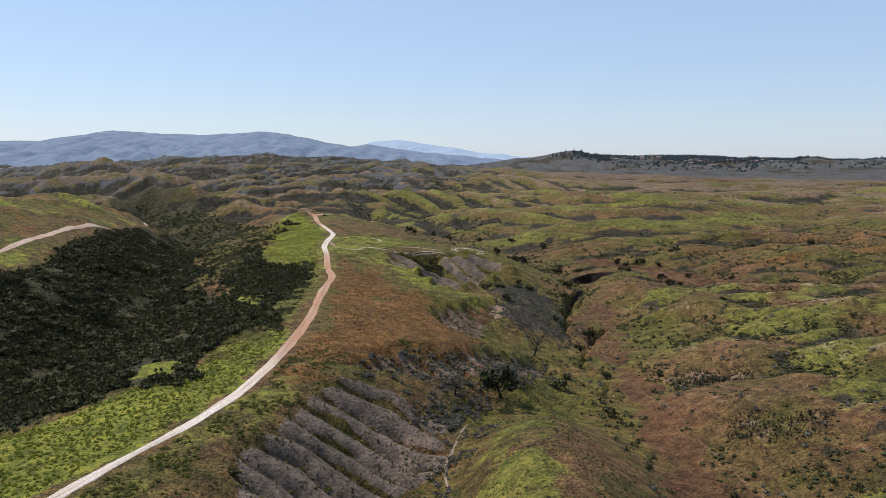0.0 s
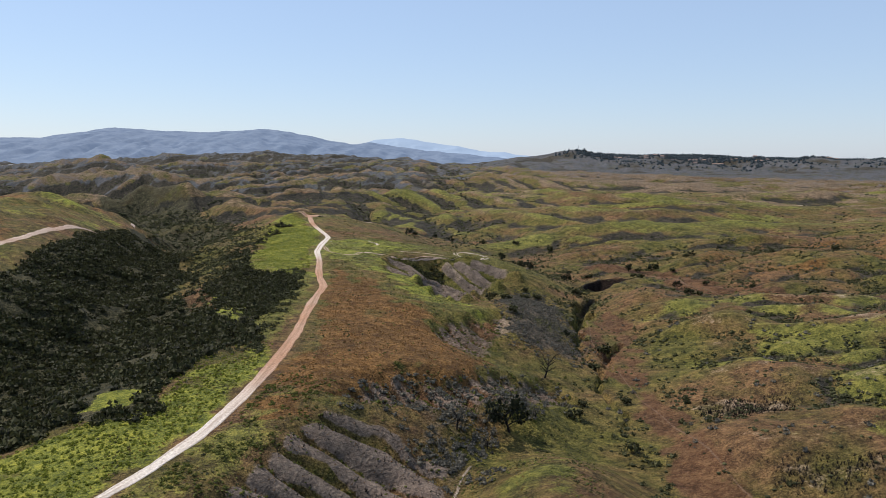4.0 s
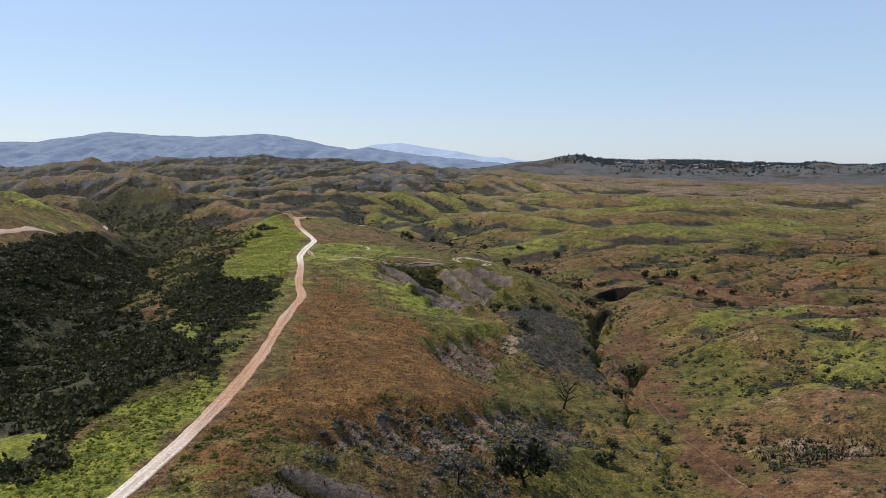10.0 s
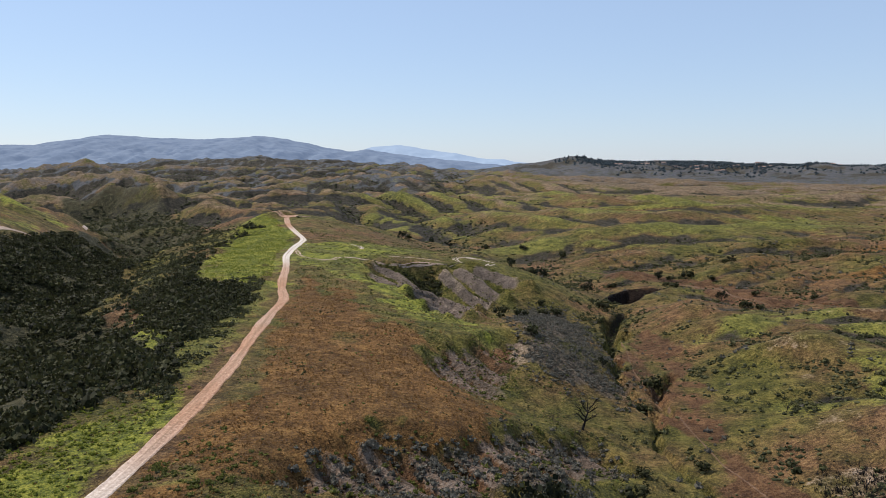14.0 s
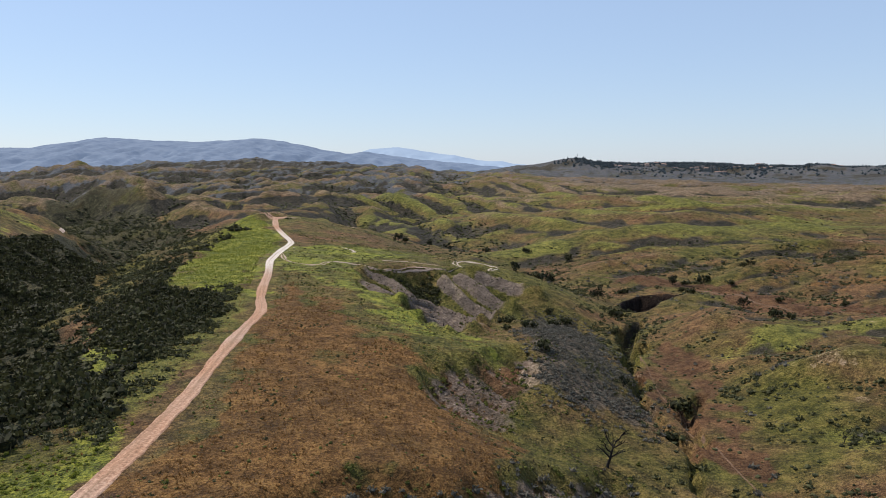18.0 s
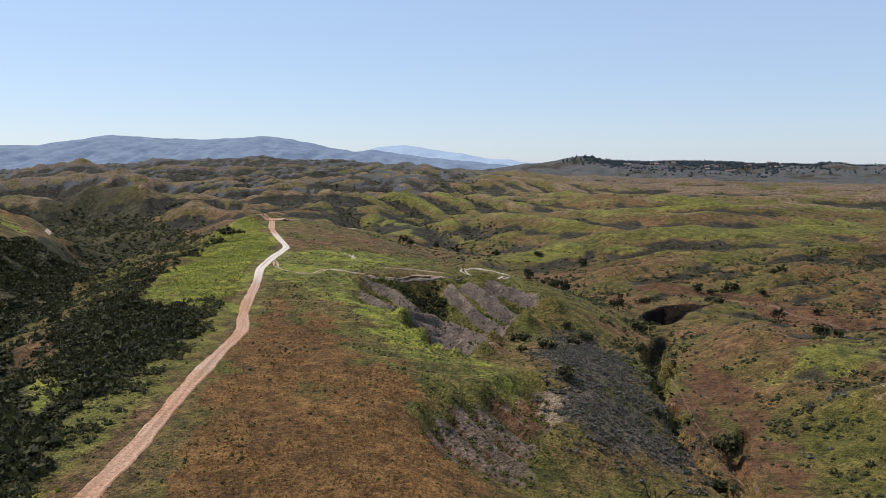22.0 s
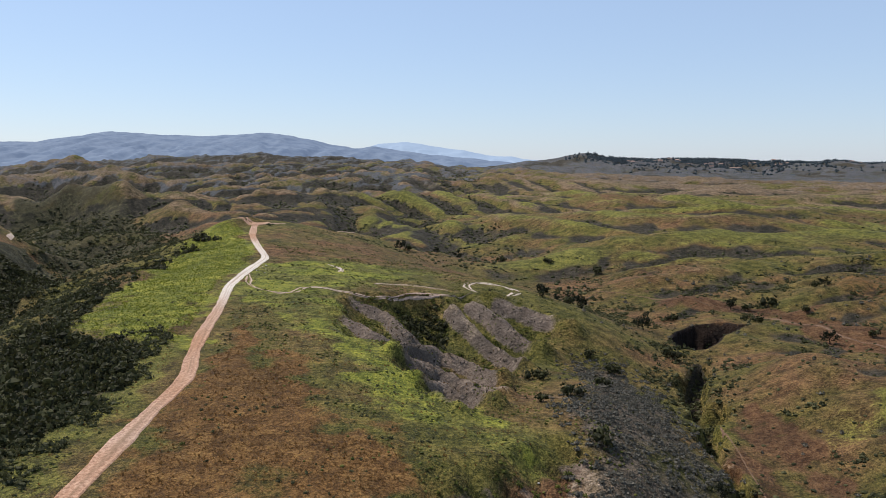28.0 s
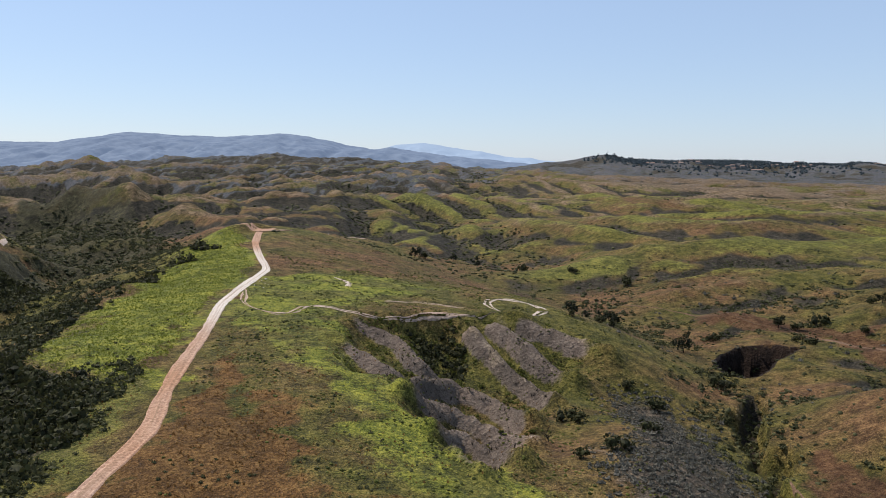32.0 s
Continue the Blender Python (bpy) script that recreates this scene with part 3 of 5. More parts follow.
def rib_lines(x, y):
    """Nearness to the crest of the nearest single rib, 1 to 0, and the height that the ribs add."""
    wx = x + 1.8 * layered(x / 9, y / 9, 83, 3)
    wy = y + 1.8 * layered(x / 9, y / 9, 87, 3)
    close, rise = np.zeros(x.shape), np.zeros(x.shape)
    for line, wide, tall in RIBS:
        d, _ = nearest_on(line, wx, wy)
        close = np.maximum(close, step(1.3 * wide, 0.7 * wide, d))
        rise = np.maximum(rise, tall * np.exp(-(d / (0.8 * wide)) ** 1.6))
    return close, rise


PIT = [(65, 366), (65, 376), (69, 384), (76, 389), (85, 388), (88, 383), (83, 377), (76, 370), (70, 364)]
CRACK = [(66, 352, 2.4), (64, 346, 4.2), (57, 332, 5.5), (53, 318, 5.0), (55, 312, 4.5), (50, 305, 5.0), (50, 298, 4.0), (46, 290, 3.5), (46, 276, 3.0),
         (43, 262, 2.5), (44, 246, 2.2), (43, 230, 2.0), (43, 215, 1.6), (42, 195, 1.4)]
BANK = [(58, 268, 2.2), (55, 262, 2.6), (51, 256, 2.4), (49, 248, 2.4), (47, 238, 1.8)]
DITCH = [(120, 352, 2.2), (130, 343, 2.6), (140, 333, 2.2), (152, 322, 1.6)]


def height(x, y):
    x, y = np.asarray(x, float), np.asarray(y, float)
    z = base_height(x, y)
    z = z + 0.22 * layered(x / 7, y / 7, 29, 3) * step(900, 500, y)
    # small gullies down the flanks of the further hills
    beyond = step(470, 620, np.hypot(x, y)) * step(4200, 3400, y)
    pick = beyond > 0
    fx, fy = x[pick], y[pick]
    west = step(200, -200, fx - 0.05 * (fy - 700))
    wx, wy = fx + 14 * layered(fx / 60, fy / 60, 61, 3), fy + 14 * layered(fx / 60, fy / 60, 67, 3)
    z[pick] += beyond[pick] * (1.6 + 4.2 * west + 0.0012 * fy) * (np.abs(layered((wx + 0.5 * wy) / 34, (wy - 0.5 * wx) / 120, 71, 3)) - 0.2)
    wx, wy = fx + 9 * layered(fx / 40, fy / 40, 191, 3), fy + 9 * layered(fx / 40, fy / 40, 193, 3)
    z[pick] += beyond[pick] * west * 3.2 * (np.abs(layered((wx - 0.4 * wy) / 30, (wy + 0.4 * wx) / 56, 197, 3)) - 0.2)
    # steep brows over the bare slopes
    for outline, way, deep in ((SCARP_A, (0.98, -0.18), 1.6), (SCARP_B, (0.6, -0.8), 3.4), (SCARP_C, (0.8, -0.6), 3.2), (SCARP_D, (0.9, -0.45), 0.8)):
        down = [p[0] * way[0] + p[1] * way[1] for p in outline]
        z = z - deep * inside(outline, x, y, 3.0, 2.5, 9) * step(max(down), min(down) + 0.35 * (max(down) - min(down)), x * way[0] + y * way[1])
    # ribs of the bare slopes
    for outline, way, spacing, depth in RIBBED:
        m = inside(outline, x, y, 2.5, 1.5)
        z = z + m * depth * (rib_crest(way, spacing, x, y) - 0.6)
    near_d = (x > -35) & (x < 45) & (y > 262) & (y < 385)
    if near_d.any():
        rise = np.zeros(x.shape)
        rise[near_d] = rib_lines(x[near_d], y[near_d])[1] - 2.4 * inside(SCARP_D, x[near_d], y[near_d], 3, 2)
        z = z + rise - 2.5 * inside(BUSHY_GULLY, x, y, 2.5, 1.5)
    # the washed-out pit, the crack and the ditch
    z = z - 9.0 * inside(PIT, x, y, 0.8, 1.0)
    for line in (CRACK, DITCH, BANK):
        d, deep = nearest_on(line, x + 2.0 * layered(x / 8, y / 8, 41, 3) + 3.0 * layered(x / 25, y / 25, 43, 2), y)
        edge = 0.5 + 0.45 * layered(x / 5, y / 5, 47, 3)
        z = z - deep * step((edge + 0.22) * deep, (edge - 0.18) * deep, d)
    # the road bed
    d, level = nearest_on(ROAD, x, y)
    bed = step(5.5, 2.2, d)
    return z + bed * (level - z)


def hollow(x, y):
    """How far a place lies below the ground round it: 1 in a gully, -1 on a crest."""
    d = 7 + 0.022 * np.clip(y, 0, 3000)
    around = (height(x + d, y) + height(x - d, y) + height(x, y + d) + height(x, y - d)) / 4
    return np.clip((around - height(x, y)) / (0.5 + 0.0042 * np.clip(y, 0, 3000)), -1.5, 1.5)

# ---- ground covers: outlines on the plan ----
CHAPARRAL_AREA = [(-100, 40), (-89, 150), (-76, 150), (-66, 156), (-55, 154), (-52, 162), (-56, 170), (-56, 196), (-44, 208), (-50, 225), (-50, 239), (-46, 268), (-58, 290), (-66, 286),
                  (-72, 275), (-84, 285), (-92, 318), (-112, 350), (-126, 385), (-151, 465), (-180, 480), (-171, 400), (-163, 341), (-157, 307), (-140, 250), (-165, 180), (-200, 60)]
OLIVE_AREA = [(-66, 288), (-76, 312), (-86, 360), (-86, 400), (-96, 440), (-115, 500), (-150, 520), (-151, 465), (-126, 385), (-112, 350), (-92, 318), (-84, 285)]
SPUR_AREA = [(-187, 488), (-151, 470), (-115, 500), (-150, 560), (-226, 677), (-300, 690), (-260, 600), (-200, 530)]
RED_FIELD = [(-40, 307), (-28, 283), (-14, 258), (-3, 250), (-1, 242), (-3, 232), (5, 225), (11, 210), (12, 200), (3, 192), (-11, 188), (-17, 175), (-26, 164), (-33, 156), (-34, 192), (-33, 208), (-35, 235), (-36, 267)]
MUSTARD_NEAR = [(-100, 40), (-87, 146), (-75, 147), (-64, 154), (-53, 165), (-56, 170), (-56, 195), (-43, 207), (-48, 234), (-40, 205), (-38.5, 182), (-40, 161), (-45, 138), (-51, 122), (-58, 105), (-66, 40)]
VERGE = [(-58, 80), (-48, 122), (-38, 158), (-34, 185), (-22, 172), (-28, 152), (-36, 121), (-44, 80)]
DARK_VERGE = [(-41, 195), (-41, 262), (-43, 295), (-58, 303), (-61, 262), (-59, 240), (-52, 205)]
MUSTARD_FAR = [(-70, 298), (-79, 354), (-86, 374), (-90, 400), (-95, 440), (-100, 470), (-93, 472), (-79, 455), (-70, 426), (-60, 406), (-57, 389), (-55, 355), (-49, 310), (-45, 288), (-52, 286), (-61, 294)]
MUSTARD_LOW = [(-54, 330), (-55, 380), (-35, 400), (0, 395), (-24, 350), (-25, 322), (-10, 302), (3, 275), (12, 262), (8, 254), (-8, 262), (-20, 292), (-36, 318)]
WASH_SOIL = [(63, 321), (50, 290), (46, 262), (46, 232), (47, 216), (45, 178), (40, 128), (40, 90), (56, 90), (52, 137), (54, 155), (55, 190), (57, 224), (61, 260), (66, 290)]
FLAT_SOIL = [(62, 425), (96, 402), (106, 362), (120, 338), (150, 305), (210, 270), (215, 285), (150, 335), (128, 372), (110, 408), (86, 432), (70, 445)]
BROWN_HILL = [(112, 432), (150, 450), (199, 462), (300, 455), (330, 390), (200, 350), (178, 356), (150, 372), (129, 389)]
SAGE_SLOPE = [(20, 277), (33, 336), (41, 337), (43, 300), (43, 281), (44, 255), (38, 240), (28, 241), (18, 246), (20, 262)]
SAGE_GULLY = [(-18, 166), (-8, 174), (-4, 161), (1, 151), (0, 130), (8, 160), (10, 182), (-4, 184)]
PALE_PATCHES = [[(58, 201), (66, 203), (80, 195), (74, 186), (62, 188)], [(60, 160), (68, 160), (80, 156), (74, 148), (64, 150)],
                [(12, 250), (19, 258), (25, 252), (20, 243)], [(15, 286), (20, 290), (22, 283), (18, 278)], [(84, 262), (96, 258), (108, 256), (96, 252)]]


GLADES = [[(-64, 240), (-65, 254), (-55, 235), (-55, 226), (-59, 229)], [(-68, 160), (-60, 162), (-58, 172), (-66, 176)], [(-78, 262), (-66, 268), (-68, 280), (-78, 276)], [(-60, 236), (-55, 246), (-60, 254), (-65, 244)]]
KNOLL = [(2, 90), (0, 125), (5, 141), (14, 156), (21, 162), (22, 150), (20, 120), (18, 90)]
OLIVE_BAND = [(-107, 372), (-81, 350), (-77, 345), (-72, 301), (-76, 289), (-73, 279), (-66, 258), (-61, 246), (-60, 236), (-70, 250), (-83, 271), (-96, 283), (-97, 299), (-103, 333)]
RIM_PATCH = [(-50, 248), (-49, 268), (-52, 282), (-62, 293), (-76, 300), (-84, 290), (-74, 268), (-60, 244)]


def far_of(x, y):
    return step(440, 640, np.hypot(x, y))


def cover_masks(x, y, z):
    near = step(900, 600, np.hypot(x, y))
    a = np.zeros((*x.shape, 4), np.float32)
    b = np.zeros((*x.shape, 4), np.float32)
    a[..., 0] = np.maximum(inside(RED_FIELD, x, y, 8, 9) * (1.1 + 0.8 * layered(x / 28, y / 28, 143)), inside(BROWN_HILL, x, y, 16, 16, 9) * (0.34 + 0.7 * layered(x / 40, y / 30, 145)))
    a[..., 1] = np.maximum(inside(MUSTARD_NEAR, x, y, 4, 3) * (0.48 + 0.42 * step(215, 150, y)), 0.9 * inside(MUSTARD_FAR, x, y, 9, 7)) * (0.95 + 0.7 * layered(x / 15, y / 15, 141))
    a[..., 1] = np.maximum(a[..., 1], inside(MUSTARD_LOW, x, y, 8, 8) * (0.55 + 0.7 * layered(x / 13, y / 13, 139)))
    for (outline, way, spacing, _), bare in zip(RIBBED, (1.0, 0.55, 0.55)):
        crest = rib_crest(way, spacing, x, y) + 0.9 * layered(x / 16, y / 16, 57, 3)
        a[..., 2] = np.maximum(a[..., 2], bare * inside(outline, x, y, 2, 2.5) * step(0.42, 0.78, crest))
    # the single ribs: bare crests, green runnels, a pale tongue down the middle
    d_close = rib_lines(x, y)[0]
    a[..., 2] = np.maximum(a[..., 2], d_close * inside(SCARP_D, x, y, 4, 3) * (0.85 + 0.35 * layered(x / 6, y / 6, 59, 3)))
    for line, wide, _ in RIBS:
        b[..., 3] = np.maximum(b[..., 3], 0.42 * step(0.45 * wide, 0.1 * wide, nearest_on(line, x + 1.8 * layered(x / 9, y / 9, 83, 3), y + 1.8 * layered(x / 9, y / 9, 87, 3))[0]))
    b[..., 3] = np.maximum(b[..., 3], 0.62 * step(1.9, 0.7, nearest_on(RIBS[4][0], x + 1.5 * layered(x / 7, y / 7, 89), y)[0]))
    b[..., 1] = np.maximum(0.62 * inside(SCARP_B, x, y, 4, 3), 0.58 * inside(SCARP_C, x, y, 4, 3))
    burnt = 0.72 * np.maximum(inside(SCARP_B, x, y, 5, 4), 0.9 * inside(SCARP_C, x, y, 5, 4))
    a[..., 3] = np.maximum(np.maximum(inside(CHAPARRAL_AREA, x, y, 2, 3) * (1 - 0.75 * inside(OLIVE_BAND, x, y, 5, 5)), inside(RIM_PATCH, x, y, 3, 4)), np.maximum(0.40 * inside(OLIVE_AREA, x, y, 6, 6), 0.6 * inside(SPUR_AREA, x, y, 6, 6)))
    a[..., 3] = np.maximum(a[..., 3], burnt)
    for glade in GLADES:
        a[..., 1] = np.maximum(a[..., 1], 0.8 * inside(glade, x, y, 3, 5))
    b[..., 0] = np.maximum(0.62 * inside(SAGE_SLOPE, x, y, 6, 7), 0.45 * inside(SAGE_GULLY, x, y, 4, 5))
    b[..., 1] = np.maximum(b[..., 1], np.maximum(inside(WASH_SOIL, x, y, 4, 6) * (0.72 + 0.8 * layered(x / 12, y / 12, 149)), inside(FLAT_SOIL, x, y, 8, 10) * (0.75 + 0.6 * layered(x / 25, y / 25, 147))))
    # scrub holds on in the hollows; slopes facing away from the sun get shade in their colour with it
    sunken = HOLLOW + 0.5 * layered(x / (14 + 0.03 * y), y / (14 + 0.03 * y), 51)
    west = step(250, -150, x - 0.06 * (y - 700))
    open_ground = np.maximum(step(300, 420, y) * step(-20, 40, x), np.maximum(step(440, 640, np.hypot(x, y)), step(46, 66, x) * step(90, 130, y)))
    b[..., 2] = open_ground * np.clip(0.10 + 0.56 * west * far_of(x, y) + 0.62 * sunken + 1.35 * SHADY, 0, 0.95)
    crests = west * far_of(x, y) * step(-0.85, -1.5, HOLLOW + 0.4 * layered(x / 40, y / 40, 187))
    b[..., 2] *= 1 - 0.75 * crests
    b[..., 2] = np.maximum(b[..., 2], step(2300, 2900, np.hypot(x, y)) * np.clip(0.2 + 1.2 * layered(x / 120, y / 220, 185), 0, 0.8))
    for outline in PALE_PATCHES:
        b[..., 3] = np.maximum(b[..., 3], 0.5 * inside(outline, x, y, 4, 6))
    b[..., 3] = np.maximum(b[..., 3], step(48, 62, x) * step(340, 280, y) * np.clip(0.02 - 0.3 * HOLLOW + 0.7 * layered(x / 12, y / 9, 153), 0, 0.38))
    c = np.zeros((*x.shape, 4), np.float32)
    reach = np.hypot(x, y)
    # dry grass on the further plateau, paled as by distant air, fresh grass in broad swathes
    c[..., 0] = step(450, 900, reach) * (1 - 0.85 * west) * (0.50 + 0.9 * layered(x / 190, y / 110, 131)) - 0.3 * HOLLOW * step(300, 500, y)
    # grey-blue scrub thickening with distance: air haze put into the ground colour
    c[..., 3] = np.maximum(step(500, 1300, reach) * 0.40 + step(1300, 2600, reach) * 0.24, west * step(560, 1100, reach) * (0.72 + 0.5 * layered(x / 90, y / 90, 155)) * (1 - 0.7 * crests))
    c[..., 0] = np.maximum(c[..., 0], 0.42 * crests)
    c[..., 1] = step(430, 520, y) * step(1300, 850, y) * (0.17 + 1.0 * layered(x / 160, y / 95, 133) - 0.35 * HOLLOW) * step(-160, -20, x)
    c[..., 1] = np.maximum(c[..., 1], west * step(480, 560, y) * step(1400, 900, y) * (-0.16 + 0.8 * layered(x / 110, y / 90, 157)))
    c[..., 1] = np.maximum(c[..., 1], step(45, 80, x) * step(360, 300, y) * (0.40 + 0.9 * layered(x / 30, y / 22, 135)))
    c[..., 1] = np.maximum(c[..., 1], 0.85 * inside(MUSTARD_LOW, x, y, 9, 9))
    c[..., 1] = np.maximum(c[..., 1], np.maximum(0.55 * inside(VERGE, x, y, 5, 5), 0.62 * inside(DARK_VERGE, x, y, 5, 4)))
    c[..., 1] = np.maximum(c[..., 1], inside(KNOLL, x, y, 5, 5) * (0.62 + 0.5 * layered(x / 9, y / 9, 171)))
    a[..., 3] = np.maximum(a[..., 3], 0.36 * inside(DARK_VERGE, x, y, 4, 4))
    d, deep = nearest_on(CRACK, x, y)
    # shade inside the pit, put into the ground colour
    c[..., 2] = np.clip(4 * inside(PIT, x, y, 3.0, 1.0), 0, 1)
    b[..., 3] = np.maximum(b[..., 3], 0.36 * step(0.95 * deep, 0.6 * deep, d) * step(1.8, 3.5, deep))
    # the crack's bottom, darkened in colour as shade
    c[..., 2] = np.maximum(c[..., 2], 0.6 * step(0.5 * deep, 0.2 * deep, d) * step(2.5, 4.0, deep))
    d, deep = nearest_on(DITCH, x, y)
    # the same dark colour along the ditch
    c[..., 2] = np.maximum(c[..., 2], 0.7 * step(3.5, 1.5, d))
    field = inside(WEST_FIELD, x, y, 8, 9)
    a[..., 1] = np.maximum(a[..., 1], 0.5 * field * (0.7 + layered(x / 25, y / 25, 137)))
    a[..., 0] = np.maximum(a[..., 0], 0.5 * field * (0.6 - layered(x / 25, y / 25, 137)))
    return a, b, c


WEST_FIELD = [(-300, 160), (-230, 200), (-150, 250), (-160, 305), (-166, 341), (-174, 400), (-183, 478), (-200, 500), (-230, 480), (-290, 360)]


def mesh_of(name, co, faces, mat, smooth=True):
    """A mesh from arrays of corners and of faces, all with the same number of sides."""
    me = bpy.data.meshes.new(name)
    n, k = faces.shape
    me.vertices.add(len(co))
    me.vertices.foreach_set("co", np.ascontiguousarray(co, np.float32).ravel())
    me.loops.add(n * k)
    me.loops.foreach_set("vertex_index", np.ascontiguousarray(faces, np.int32).ravel())
    me.polygons.add(n)
    me.polygons.foreach_set("loop_start", np.arange(0, n * k, k, dtype=np.int32))
    me.polygons.foreach_set("use_smooth", np.full(n, smooth))
    me.update(calc_edges=True)
    me.materials.append(mat)
    return me


def sheet_faces(rows, cols):
    i = (np.arange(rows - 1)[:, None] * cols + np.arange(cols - 1)[None]).ravel()
    return np.stack([i, i + 1, i + cols + 1, i + cols], -1)


# ---- the ground, one sheet to the horizon ----
lines = list(np.arange(-120, 80, 5.0))
while lines[-1] < 4950:
    lines.append(lines[-1] + (2.0 if lines[-1] < 85 else max(0.65, 0.0046 * lines[-1])))
lines = np.array(lines)
COLS = 800
half = np.maximum(250, 0.66 * lines + 50)
ground_x = np.linspace(-1, 1, COLS)[None] * half[:, None]
ground_y = np.repeat(lines[:, None], COLS, 1)
ground_z = height(ground_x, ground_y)


def box_mean(v, n, axis):
    total = np.cumsum(np.concatenate([np.repeat(np.take(v, [0], axis), n + 1, axis), v, np.repeat(np.take(v, [-1], axis), n, axis)], axis), axis)
    k = v.shape[axis]
    return (np.take(total, np.arange(2 * n + 1, 2 * n + 1 + k), axis) - np.take(total, np.arange(k), axis)) / (2 * n + 1)


smoothed = box_mean(box_mean(ground_z, 9, 0), 9, 1)
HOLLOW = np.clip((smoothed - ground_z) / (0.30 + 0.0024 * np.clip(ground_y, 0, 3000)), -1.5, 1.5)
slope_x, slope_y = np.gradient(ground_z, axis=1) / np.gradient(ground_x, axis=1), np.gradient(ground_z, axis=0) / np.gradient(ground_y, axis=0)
# slopes turned from the sun, whose shade goes into the ground cover
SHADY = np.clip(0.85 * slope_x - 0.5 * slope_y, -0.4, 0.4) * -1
ground_mesh = mesh_of("ground", np.stack([ground_x, ground_y, ground_z], -1).reshape(-1, 3), sheet_faces(len(lines), COLS), GROUND)
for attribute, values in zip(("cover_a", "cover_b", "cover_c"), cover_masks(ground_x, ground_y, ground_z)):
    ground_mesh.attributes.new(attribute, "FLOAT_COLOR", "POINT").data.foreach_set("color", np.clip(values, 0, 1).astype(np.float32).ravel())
ground = tagged(new("ground", ground_mesh), "rolling grassy hills with dry red, green and burnt slopes", "hills", kind="structure")


def along(line, spacing):
    """Points and headings along a line, rounded at its bends."""
    p = np.array(line, float)
    s = np.concatenate([[0], np.cumsum(np.linalg.norm(np.diff(p[:, :2], axis=0), axis=1))])
    u = np.arange(0, s[-1], spacing)
    q = np.stack([np.interp(u, s, p[:, k]) for k in range(p.shape[1])], -1)
    k = max(1, int(9 / spacing))
    pad = np.concatenate([np.repeat(q[:1], k, 0), q, np.repeat(q[-1:], k, 0)])
    kernel = np.hanning(2 * k + 1)
    kernel /= kernel.sum()
    q = np.stack([np.convolve(pad[:, c], kernel, "valid") for c in range(q.shape[1])], -1)
    d = np.gradient(q[:, :2], axis=0)
    return q, d / np.linalg.norm(d, axis=1, keepdims=True)


def strip(name, line, width, lift, soil, label, ragged=0.35, cols=13, kind="structure", mat=ROAD_DIRT, ruts=False):
    """A dirt track laid on the ground: two wheel ruts, a crown and ragged verges that dip under the grass."""
    q, d = along(line, 0.7)
    u = np.linspace(-1, 1, cols)
    wide = width * (1 + ragged * layered(q[:, 0] / 14, q[:, 1] / 14, 61, 3))[:, None]
    shift = ragged * width * 0.25 * np.stack([layered(q[:, 0] / 4 + s, q[:, 1] / 4, 63, 3) for s in (0, 50)], -1)
    offset = u[None] * wide / 2 + np.where(u < 0, shift[:, :1], shift[:, 1:]) * (np.abs(u) > 0.8)
    x = q[:, :1] - d[:, 1:] * -offset * -1
    y = q[:, 1:2] + d[:, :1] * -offset
    rut = -0.11 * np.exp(-((np.abs(u) - 0.5) / 0.16) ** 2) - 0.32 * (np.abs(u) > 0.95)
    z = height(x, y) + lift + rut[None] + 0.015 * layered(x / 2.5, y / 2.5, 71, 2)
    faces = sheet_faces(len(q), cols)
    if ruts:
        # grass keeps the crown, and here and there a rut
        col, row = np.arange(len(faces)) % (cols - 1), np.arange(len(faces)) // (cols - 1)
        grown = layered(q[row, 0] / 6 + (col > 5) * 30, q[row, 1] / 6, 73, 3)
        faces = faces[((col < 4) | (col > 7) | (grown > 0.25)) & (grown > -0.42)]
    me = mesh_of(name, np.stack([x, y, z], -1).reshape(-1, 3), faces, mat)
    tone = np.zeros((len(q), cols, 4), np.float32)
    tone[..., 0] = soil(q[:, 1])[:, None]
    # long streaks of packed and loose dirt between the wheels
    far_along = np.repeat(np.arange(len(q))[:, None] * 0.7, cols, 1)
    streak = layered(np.repeat(u[None], len(q), 0) * 3.5, far_along / 22, 75, 3)
    tone[..., 1] = np.clip((0.55 * np.exp(-(u / 0.22) ** 2) + 0.6 * (np.abs(u) > 0.9))[None] + 1.3 * streak, 0, 1)
    me.attributes.new("soil", "FLOAT_COLOR", "POINT").data.foreach_set("color", tone.ravel())
    return tagged(new(name, me), label, "dirt road", kind=kind)


def ridge_soil(y):
    return np.clip(step(150, 195, y) - step(300, 345, y) + step(400, 430, y), 0, 1) * 0.85 + 0.05


strip("road", [(a + 0.3, b, c) for a, b, c in ROAD], 2.9, 0.14, ridge_soil, "pale and reddish dirt road along a grassy ridge")
strip("turning_place", [(-75.8, 460, 66), (-76, 464, 66), (-76.4, 468, 66), (-76.6, 471, 66)], 11.0, 0.16, lambda y: y * 0 + 0.8, "bare reddish dirt turning place at the end of a ridge road", 0.3)
strip("road_spur", [(-75.5, 459, 66), (-79, 464, 66), (-86, 467, 66)], 4.5, 0.2, lambda y: y * 0 + 0.8, "reddish dirt turning at the end of a ridge road")
strip("road_spur_east", [(-75.5, 459, 66), (-72, 464, 66), (-65, 468, 66)], 4.5, 0.24, lambda y: y * 0 + 0.8, "reddish dirt turning at the end of a ridge road")
